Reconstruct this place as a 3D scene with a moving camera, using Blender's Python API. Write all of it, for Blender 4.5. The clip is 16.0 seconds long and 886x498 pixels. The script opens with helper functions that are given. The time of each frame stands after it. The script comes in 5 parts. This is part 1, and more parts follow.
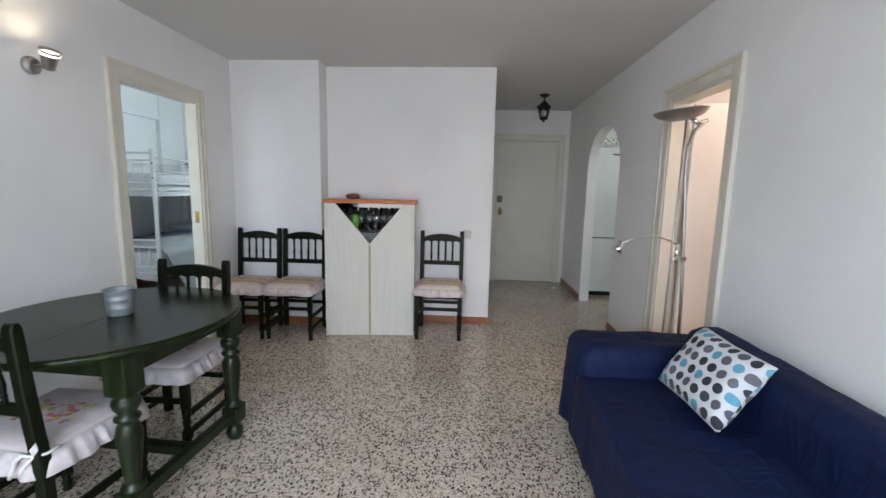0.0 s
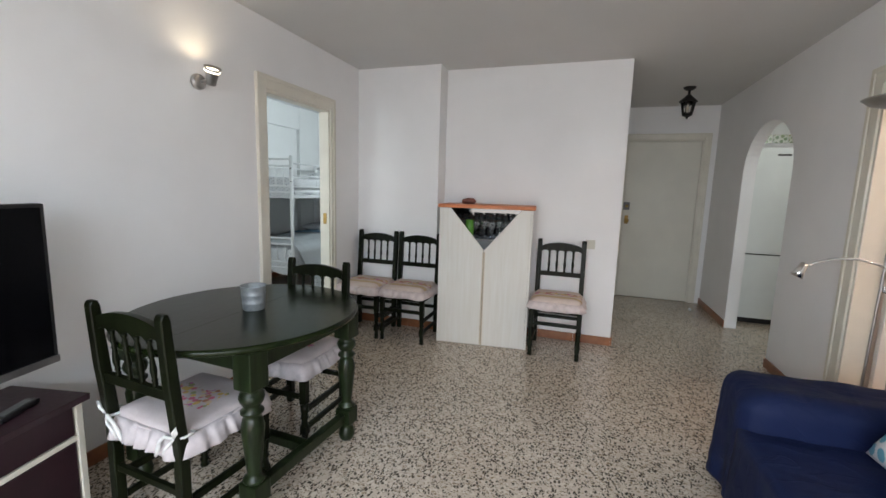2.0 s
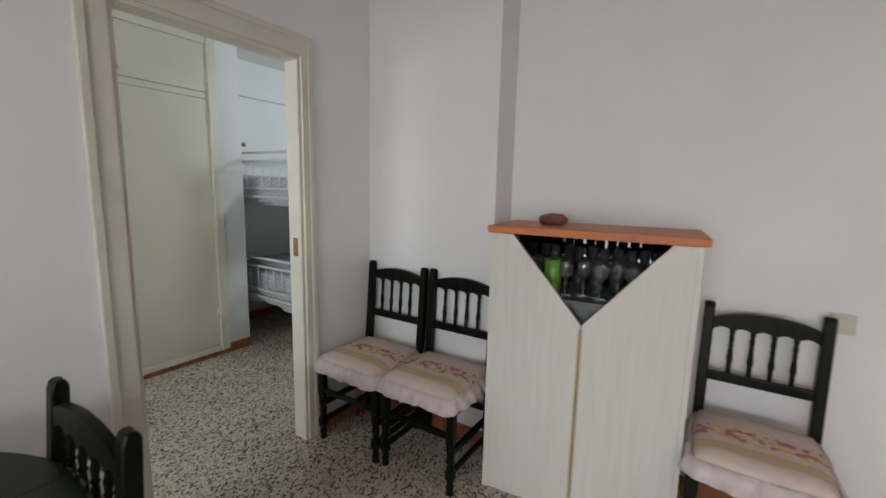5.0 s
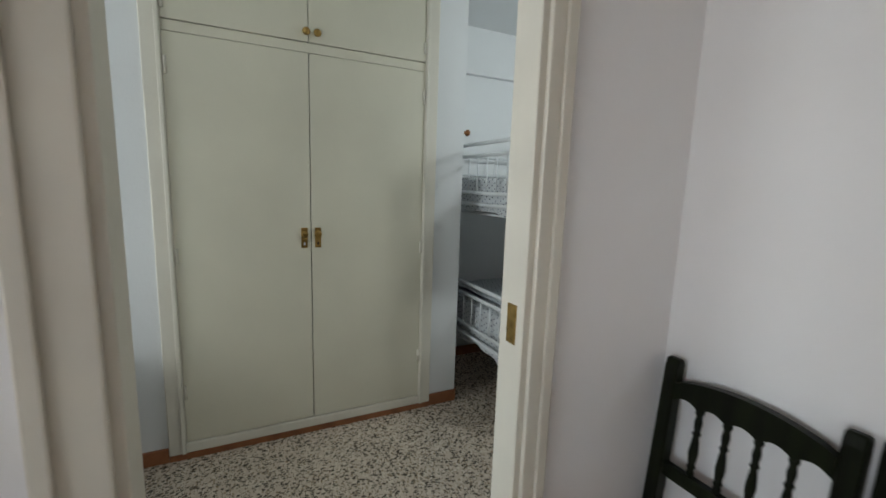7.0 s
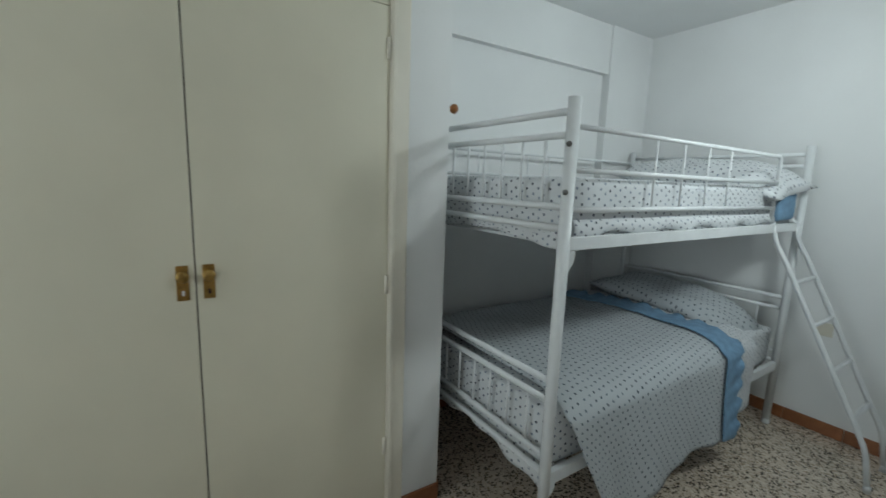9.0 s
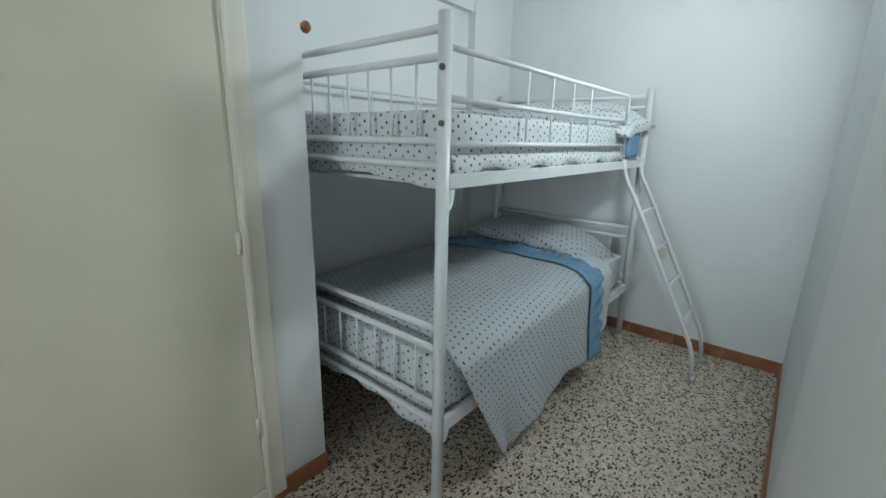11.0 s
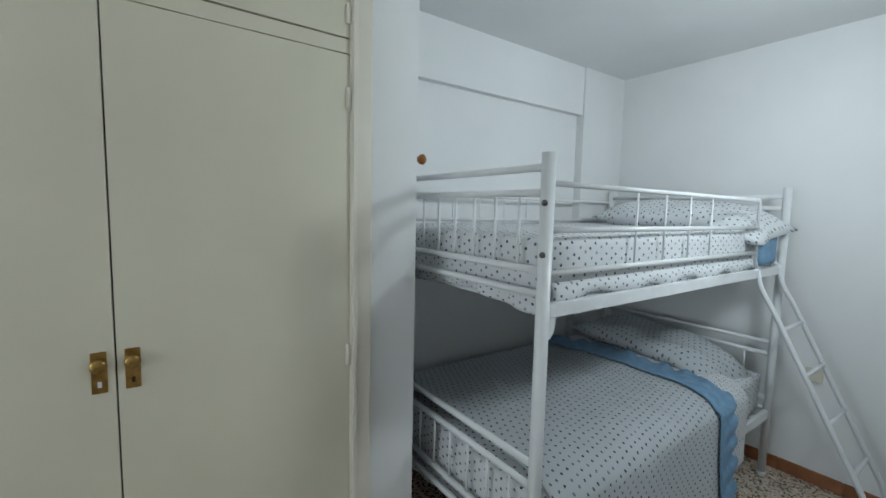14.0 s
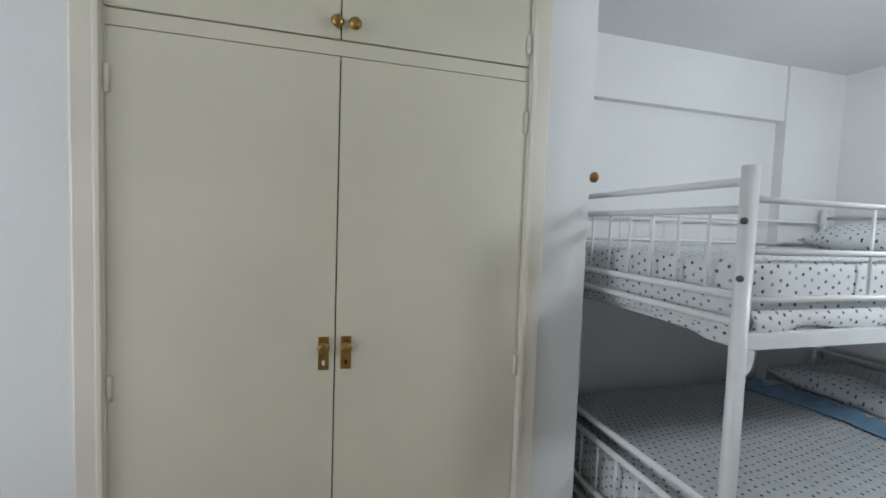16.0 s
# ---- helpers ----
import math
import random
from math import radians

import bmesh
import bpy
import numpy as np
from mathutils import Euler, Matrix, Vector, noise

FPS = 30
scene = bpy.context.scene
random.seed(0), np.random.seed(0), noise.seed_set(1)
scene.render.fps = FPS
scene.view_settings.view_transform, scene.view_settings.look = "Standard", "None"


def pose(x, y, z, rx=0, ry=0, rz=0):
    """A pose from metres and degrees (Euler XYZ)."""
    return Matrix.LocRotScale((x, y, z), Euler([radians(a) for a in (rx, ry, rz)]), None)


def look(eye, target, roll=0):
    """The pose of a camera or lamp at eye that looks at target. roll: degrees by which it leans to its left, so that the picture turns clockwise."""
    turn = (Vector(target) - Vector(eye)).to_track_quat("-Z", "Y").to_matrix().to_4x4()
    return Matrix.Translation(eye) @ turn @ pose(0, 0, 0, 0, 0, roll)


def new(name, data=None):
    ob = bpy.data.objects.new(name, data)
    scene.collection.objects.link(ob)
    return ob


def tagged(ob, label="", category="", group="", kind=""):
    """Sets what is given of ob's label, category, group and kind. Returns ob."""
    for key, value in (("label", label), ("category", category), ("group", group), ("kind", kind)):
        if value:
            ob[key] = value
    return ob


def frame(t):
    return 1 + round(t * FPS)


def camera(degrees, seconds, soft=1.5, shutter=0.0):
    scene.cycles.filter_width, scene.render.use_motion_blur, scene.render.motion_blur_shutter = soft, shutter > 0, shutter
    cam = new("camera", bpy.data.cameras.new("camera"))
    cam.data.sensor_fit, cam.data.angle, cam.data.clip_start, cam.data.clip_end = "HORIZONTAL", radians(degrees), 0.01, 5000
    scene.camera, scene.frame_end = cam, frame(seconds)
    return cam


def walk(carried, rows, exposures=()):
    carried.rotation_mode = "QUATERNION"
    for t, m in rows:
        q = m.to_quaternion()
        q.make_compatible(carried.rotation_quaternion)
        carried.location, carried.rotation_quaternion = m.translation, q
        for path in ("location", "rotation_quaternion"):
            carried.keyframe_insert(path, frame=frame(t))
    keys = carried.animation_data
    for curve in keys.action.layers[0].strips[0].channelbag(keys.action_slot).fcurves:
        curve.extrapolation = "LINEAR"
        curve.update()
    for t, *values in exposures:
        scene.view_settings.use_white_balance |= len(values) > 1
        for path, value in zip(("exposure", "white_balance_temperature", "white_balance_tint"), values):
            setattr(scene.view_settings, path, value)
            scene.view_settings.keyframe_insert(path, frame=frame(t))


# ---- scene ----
cam = camera(93.1, 16.0, shutter=0.3)
PATH = [
    (0, (-0.124, -0.013, 1.345), (-0.24, 1.963, 1.061), 1.2),
    (0.5, (-0.106, -0.008, 1.342), (-0.41, 1.948, 1.059), 1.3),
    (1, (-0.102, 0.005, 1.337), (-0.559, 1.932, 1.062), 1.4),
    (1.5, (-0.141, 0.052, 1.344), (-0.72, 1.947, 1.072), 1.6),
    (2, (-0.209, 0.155, 1.345), (-0.831, 2.036, 1.069), 1.7),
    (2.5, (-0.277, 0.333, 1.311), (-0.904, 2.212, 1.036), 1.5),
    (3, (-0.287, 0.613, 1.324), (-0.929, 2.486, 1.042), 1.2),
    (3.2, (-0.284, 0.727, 1.338), (-0.93, 2.6, 1.062), 1.0),
    (5.5, (-0.768, 2.268, 1.389), (-2.008, 3.809, 1.092), 1.5),
    (6, (-0.981, 2.522, 1.382), (-2.43, 3.868, 1.084), 1.5),
    (6.5, (-1.287, 2.715, 1.393), (-2.971, 3.753, 1.093), 1.5),
    (7, (-1.601, 2.789, 1.388), (-3.372, 3.667, 1.084), 1.9),
    (7.5, (-1.904, 2.883, 1.393), (-3.693, 3.723, 1.092), 2.0),
    (7.7, (-2.023, 2.899, 1.369), (-3.815, 3.742, 1.085), 2.0),
    (8, (-2.171, 2.954, 1.411), (-3.965, 3.78, 1.097), 1.9),
    (8.5, (-2.353, 2.989, 1.384), (-4.121, 3.881, 1.104), 1.9),
    (9, (-2.433, 3.086, 1.414), (-4.088, 4.163, 1.094), 2.0),
    (9.5, (-2.476, 3.136, 1.377), (-3.935, 4.453, 1.005), 1.6),
    (10, (-2.506, 3.169, 1.348), (-3.809, 4.611, 0.877), 1.3),
    (10.2, (-2.521, 3.174, 1.327), (-3.765, 4.656, 0.819), 1.2),
    (12.3, (-2.544, 3.219, 1.431), (-3.824, 4.687, 0.976), 0.8),
    (12.5, (-2.534, 3.221, 1.444), (-3.86, 4.658, 1.022), 1.1),
    (13, (-2.533, 3.212, 1.474), (-3.963, 4.571, 1.145), 1.0),
    (13.5, (-2.532, 3.207, 1.505), (-4.073, 4.46, 1.265), 1.2),
    (14, (-2.536, 3.208, 1.513), (-4.16, 4.361, 1.329), 1.3),
    (14.5, (-2.541, 3.193, 1.521), (-4.248, 4.223, 1.361), 1.5),
    (15, (-2.54, 3.164, 1.512), (-4.326, 4.054, 1.383), 1.9),
    (15.2, (-2.54, 3.152, 1.508), (-4.358, 3.978, 1.394), 1.9),
    (15.5, (-2.521, 3.142, 1.509), (-4.393, 3.84, 1.399), 2.0),
    (16, (-2.512, 3.106, 1.501), (-4.437, 3.638, 1.39), 2.0),
]
EXPOSURES = [(0, -0.2, 6150, 9), (0.7, -0.2, 6300, 10), (1.5, -0.2, 6450, 10), (3, -0.2, 6500, 10), (5.5, -0.5, 6750, 11), (7, -0.5, 6650, 10), (8.5, -0.54, 6560, 7), (9, -0.55, 6550, 7),
             (10, -0.35, 6300, 6), (12.5, -0.22, 6300, 7), (14.5, -0.42, 6400, 11), (15.2, -0.38, 6500, 12.5), (16, -0.25, 6550, 15.5)]
walk(cam, [(t, look(eye, target, roll)) for t, eye, target, roll in PATH], exposures=EXPOSURES)

# ---- world and light ----
world = bpy.data.worlds.new("world")
scene.world = world
world.use_nodes = True
wn = world.node_tree.nodes
sky = wn.new("ShaderNodeTexSky")
sky.sky_type, sky.sun_disc = "NISHITA", False
sky.sun_elevation, sky.sun_rotation = radians(48), radians(200)
world.node_tree.links.new(sky.outputs[0], wn["Background"].inputs[0])
wn["Background"].inputs[1].default_value = 0.12
sun = new("sun", bpy.data.lights.new("sun", "SUN"))
sun.data.energy, sun.data.angle, sun.data.color = 2.5, radians(0.6), (1.0, 0.95, 0.88)
sun.matrix_world = look((0, 0, 10), (0.5, -6.0, 3.3))


def lamp_area(name, eye, target, w, h, watts, colour):
    data = bpy.data.lights.new(name, "AREA")
    data.shape, data.size, data.size_y, data.energy, data.color = "RECTANGLE", w, h, watts, colour
    ob = new(name, data)
    ob.matrix_world = look(eye, target)
    return ob


def lamp_point(name, eye, watts, colour, radius=0.03):
    data = bpy.data.lights.new(name, "POINT")
    data.energy, data.color, data.shadow_soft_size = watts, colour, radius
    ob = new(name, data)
    ob.location = eye
    return ob


def lamp_spot(name, eye, target, watts, colour, degrees, blend=0.6, radius=0.03):
    data = bpy.data.lights.new(name, "SPOT")
    data.energy, data.color, data.spot_size, data.spot_blend, data.shadow_soft_size = watts, colour, radians(degrees), blend, radius
    ob = new(name, data)
    ob.matrix_world = look(eye, target)
    return ob


# daylight through the balcony opening, the bedroom window and the added high window
lamp_area("daylight_living", (-0.35, -1.62, 1.72), (-0.30, -0.62, -1.2), 2.3, 0.9, 152, (0.75, 0.88, 1.0))
# light thrown up from the sunlit balcony floor
lamp_area("balcony_bounce", (-0.35, -1.615, 0.6), (-0.2, 3.0, 1.1), 2.3, 0.9, 33, (1.0, 0.86, 0.78))
lamp_area("daylight_bedroom", (-3.25, 0.06, 1.45), (-3.25, 4.0, 1.2), 1.4, 1.3, 46, (0.85, 0.955, 1.0))
# lamp of the added window, placed where the bunk rails' shadows point back
lamp_area("added_high_window_light", (-2.425, 5.1, 2.12), (-3.9, 5.12, 1.75), 0.32, 0.24, 20, (0.86, 0.97, 1.0))
lamp_spot("sconce_light", (-2.22, 2.085, 1.985), (-2.375, 1.99, 2.48), 2.7, (1.0, 0.80, 0.52), 140, 1.0)
lamp_point("side_room_light", (2.2, 2.3, 2.15), 30, (1.0, 0.74, 0.58), 0.08)
# added fill lamp with no fixture, brightens the kitchen behind the arch
lamp_point("kitchen_fill", (2.3, 4.6, 2.2), 13, (0.95, 1.0, 0.95), 0.08)


# ---- materials ----
def mat(name, colour, rough=0.5, metal=0.0, scale=6.0, vary=0.06, bump=0.0, bump_scale=60.0, coat=0.0, coord="Object"):
    """Painted or plain surface with uneven tone at two scales and fine relief."""
    m = bpy.data.materials.new(name)
    m.use_nodes = True
    nt = m.node_tree
    b = nt.nodes["Principled BSDF"]
    b.inputs["Roughness"].default_value, b.inputs["Metallic"].default_value = rough, metal
    if coat:
        b.inputs["Coat Weight"].default_value, b.inputs["Coat Roughness"].default_value = coat, 0.15
    tc = nt.nodes.new("ShaderNodeTexCoord")
    n1 = nt.nodes.new("ShaderNodeTexNoise")
    n1.inputs["Scale"].default_value, n1.inputs["Detail"].default_value = scale, 6
    n2 = nt.nodes.new("ShaderNodeTexNoise")
    n2.inputs["Scale"].default_value, n2.inputs["Detail"].default_value = bump_scale, 4
    nt.links.new(tc.outputs[coord], n1.inputs["Vector"])
    nt.links.new(tc.outputs[coord], n2.inputs["Vector"])
    ramp = nt.nodes.new("ShaderNodeMapRange")
    ramp.inputs[1].default_value, ramp.inputs[2].default_value = 0.3, 0.7
    ramp.inputs[3].default_value, ramp.inputs[4].default_value = 1 - vary, 1 + vary * 0.5
    nt.links.new(n1.outputs["Fac"], ramp.inputs[0])
    mul = nt.nodes.new("ShaderNodeVectorMath")
    mul.operation = "SCALE"
    mul.inputs[0].default_value = colour
    nt.links.new(ramp.outputs[0], mul.inputs["Scale"])
    nt.links.new(mul.outputs[0], b.inputs["Base Color"])
    if rough > 0.05:
        rr = nt.nodes.new("ShaderNodeMapRange")
        rr.inputs[3].default_value, rr.inputs[4].default_value = rough * 0.85, min(1.0, rough * 1.15)
        nt.links.new(n2.outputs["Fac"], rr.inputs[0])
        nt.links.new(rr.outputs[0], b.inputs["Roughness"])
    if bump:
        bp = nt.nodes.new("ShaderNodeBump")
        bp.inputs["Strength"].default_value, bp.inputs["Distance"].default_value = bump, 0.004
        nt.links.new(n2.outputs["Fac"], bp.inputs["Height"])
        nt.links.new(bp.outputs[0], b.inputs["Normal"])
    return m


def math_node(nt, op, a, b=None, c=None):
    n = nt.nodes.new("ShaderNodeMath")
    n.operation = op
    for k, v in enumerate((a, b, c)):
        if v is None:
            continue
        if isinstance(v, (int, float)):
            n.inputs[k].default_value = v
        else:
            nt.links.new(v, n.inputs[k])
    return n.outputs[0]


def mix_node(nt, fac, a, b):
    n = nt.nodes.new("ShaderNodeMix")
    n.data_type = "RGBA"
    for k, v in ((0, fac), (6, a), (7, b)):
        if isinstance(v, (int, float)):
            n.inputs[k].default_value = v
        elif isinstance(v, tuple):
            n.inputs[k].default_value = (*v, 1)
        else:
            nt.links.new(v, n.inputs[k])
    return n.outputs[2]


def terrazzo():
    m = bpy.data.materials.new("terrazzo")
    m.use_nodes = True
    nt = m.node_tree
    b = nt.nodes["Principled BSDF"]
    tc = nt.nodes.new("ShaderNodeTexCoord")
    warp = nt.nodes.new("ShaderNodeTexNoise")
    warp.inputs["Scale"].default_value, warp.inputs["Detail"].default_value = 38, 2
    nt.links.new(tc.outputs["Object"], warp.inputs["Vector"])
    add = nt.nodes.new("ShaderNodeVectorMath")
    add.operation = "MULTIPLY_ADD"
    add.inputs[1].default_value = (0.022, 0.022, 0.022)
    nt.links.new(warp.outputs["Color"], add.inputs[0])
    nt.links.new(tc.outputs["Object"], add.inputs[2])

    def chips(scale, share, size, stretch):
        mp = nt.nodes.new("ShaderNodeMapping")
        mp.inputs["Scale"].default_value = stretch
        mp.inputs["Rotation"].default_value = (0, 0, 0.5)
        nt.links.new(add.outputs[0], mp.inputs["Vector"])
        v = nt.nodes.new("ShaderNodeTexVoronoi")
        v.voronoi_dimensions = "2D"
        v.inputs["Scale"].default_value = scale
        nt.links.new(mp.outputs[0], v.inputs["Vector"])
        sep = nt.nodes.new("ShaderNodeSeparateColor")
        nt.links.new(v.outputs["Color"], sep.inputs[0])
        pick = math_node(nt, "LESS_THAN", sep.outputs[0], share)
        near = math_node(nt, "LESS_THAN", v.outputs["Distance"], size)
        return math_node(nt, "MULTIPLY", pick, near), sep.outputs[1]

    fine = nt.nodes.new("ShaderNodeTexNoise")
    fine.inputs["Scale"].default_value, fine.inputs["Detail"].default_value = 120, 3
    nt.links.new(tc.outputs["Object"], fine.inputs["Vector"])
    big = nt.nodes.new("ShaderNodeTexNoise")
    big.inputs["Scale"].default_value = 1.1
    nt.links.new(tc.outputs["Object"], big.inputs["Vector"])
    base = mix_node(nt, fine.outputs["Fac"], (0.50, 0.41, 0.325), (0.64, 0.55, 0.455))
    pale, h0 = chips(42, 0.5, 0.42, (1, 1, 1))
    base = mix_node(nt, math_node(nt, "MULTIPLY", pale, 0.4), base, (0.77, 0.695, 0.58))
    brown, h1 = chips(50, 0.20, 0.36, (1, 1.6, 1))
    base = mix_node(nt, math_node(nt, "MULTIPLY", brown, 0.8), base, (0.24, 0.17, 0.10))
    small, h3 = chips(88, 0.28, 0.38, (1, 1.8, 1))
    base = mix_node(nt, math_node(nt, "MULTIPLY", small, 0.85), base, (0.07, 0.05, 0.035))
    dark, h2 = chips(44, 0.36, 0.38, (1.8, 1, 1))
    base = mix_node(nt, math_node(nt, "MULTIPLY", dark, 0.93), base, mix_node(nt, h2, (0.018, 0.015, 0.012), (0.075, 0.06, 0.045)))
    wear = math_node(nt, "MULTIPLY_ADD", big.outputs["Fac"], 0.3, 0.85)
    sc = nt.nodes.new("ShaderNodeVectorMath")
    sc.operation = "SCALE"
    nt.links.new(base, sc.inputs[0])
    nt.links.new(wear, sc.inputs["Scale"])
    nt.links.new(sc.outputs[0], b.inputs["Base Color"])
    nt.links.new(math_node(nt, "MULTIPLY_ADD", big.outputs["Fac"], 0.20, 0.08), b.inputs["Roughness"])
    return m


def wood(name, a, b_col, rough, stretch=(1, 1, 14), coat=0.0, relief=0.12, shine=0.25):
    m = bpy.data.materials.new(name)
    m.use_nodes = True
    nt = m.node_tree
    b = nt.nodes["Principled BSDF"]
    tc = nt.nodes.new("ShaderNodeTexCoord")
    mp = nt.nodes.new("ShaderNodeMapping")
    mp.inputs["Scale"].default_value = tuple(14 / s for s in stretch)
    nt.links.new(tc.outputs["Object"], mp.inputs["Vector"])
    n = nt.nodes.new("ShaderNodeTexNoise")
    n.inputs["Scale"].default_value, n.inputs["Detail"].default_value, n.inputs["Distortion"].default_value = 3.0, 8, 0.6
    nt.links.new(mp.outputs[0], n.inputs["Vector"])
    f = nt.nodes.new("ShaderNodeMapRange")
    f.inputs[1].default_value, f.inputs[2].default_value = 0.32, 0.68
    nt.links.new(n.outputs["Fac"], f.inputs[0])
    nt.links.new(mix_node(nt, f.outputs[0], a, b_col), b.inputs["Base Color"])
    nt.links.new(math_node(nt, "MULTIPLY_ADD", n.outputs["Fac"], rough * 0.5, rough * 0.75), b.inputs["Roughness"])
    b.inputs["Coat Weight"].default_value = coat
    b.inputs["Specular IOR Level"].default_value = shine
    bp = nt.nodes.new("ShaderNodeBump")
    bp.inputs["Strength"].default_value, bp.inputs["Distance"].default_value = relief, 0.002
    nt.links.new(n.outputs["Fac"], bp.inputs["Height"])
    nt.links.new(bp.outputs[0], b.inputs["Normal"])
    return m


def dotted(name, ground, dots, pitch, radius, wrinkle=0.0, rough=0.85, tilt=0.0, jitter=0.3):
    """Cloth printed with staggered dots; the UV map is in metres."""
    m = bpy.data.materials.new(name)
    m.use_nodes = True
    nt = m.node_tree
    b = nt.nodes["Principled BSDF"]
    b.inputs["Roughness"].default_value = rough
    uv = nt.nodes.new("ShaderNodeUVMap")
    sep = nt.nodes.new("ShaderNodeSeparateXYZ")
    nt.links.new(uv.outputs[0], sep.inputs[0])
    a, c = math.sin(tilt) / pitch, math.cos(tilt) / pitch
    u = math_node(nt, "ADD", math_node(nt, "MULTIPLY", sep.outputs[0], c), math_node(nt, "MULTIPLY", sep.outputs[1], a))
    v = math_node(nt, "SUBTRACT", math_node(nt, "MULTIPLY", sep.outputs[1], c), math_node(nt, "MULTIPLY", sep.outputs[0], a))
    row = math_node(nt, "FLOOR", v)
    u = math_node(nt, "ADD", u, math_node(nt, "MULTIPLY", math_node(nt, "MODULO", math_node(nt, "ABSOLUTE", row), 2.0), 0.5))
    cell = nt.nodes.new("ShaderNodeCombineXYZ")
    nt.links.new(math_node(nt, "FLOOR", u), cell.inputs[0])
    nt.links.new(row, cell.inputs[1])
    wn_ = nt.nodes.new("ShaderNodeTexWhiteNoise")
    nt.links.new(cell.outputs[0], wn_.inputs["Vector"])
    shift = nt.nodes.new("ShaderNodeSeparateColor")
    nt.links.new(wn_.outputs["Color"], shift.inputs[0])
    du = math_node(nt, "SUBTRACT", math_node(nt, "FRACT", u), math_node(nt, "MULTIPLY_ADD", shift.outputs[0], jitter, 0.5 - jitter / 2))
    dv = math_node(nt, "SUBTRACT", math_node(nt, "FRACT", v), math_node(nt, "MULTIPLY_ADD", shift.outputs[1], jitter, 0.5 - jitter / 2))
    d = math_node(nt, "SQRT", math_node(nt, "ADD", math_node(nt, "MULTIPLY", du, du), math_node(nt, "MULTIPLY", dv, dv)))
    inside = math_node(nt, "LESS_THAN", d, radius / pitch)
    ramp = nt.nodes.new("ShaderNodeValToRGB")
    ramp.color_ramp.interpolation = "CONSTANT"
    e = ramp.color_ramp.elements
    e[0].position, e[0].color = 0, (*dots[0], 1)
    e[1].position, e[1].color = 1 / len(dots), (*dots[1 % len(dots)], 1)
    for k in range(2, len(dots)):
        s = e.new(k / len(dots))
        s.color = (*dots[k], 1)
    nt.links.new(wn_.outputs["Value"], ramp.inputs[0])
    tc = nt.nodes.new("ShaderNodeTexCoord")
    big = nt.nodes.new("ShaderNodeTexNoise")
    big.inputs["Scale"].default_value, big.inputs["Detail"].default_value = 9, 5
    nt.links.new(tc.outputs["Object"], big.inputs["Vector"])
    gr = mix_node(nt, big.outputs["Fac"], tuple(c * 0.9 for c in ground), ground)
    nt.links.new(mix_node(nt, inside, gr, ramp.outputs[0]), b.inputs["Base Color"])
    if wrinkle:
        bp = nt.nodes.new("ShaderNodeBump")
        bp.inputs["Strength"].default_value, bp.inputs["Distance"].default_value = wrinkle, 0.01
        nt.links.new(big.outputs["Fac"], bp.inputs["Height"])
        nt.links.new(bp.outputs[0], b.inputs["Normal"])
    return m


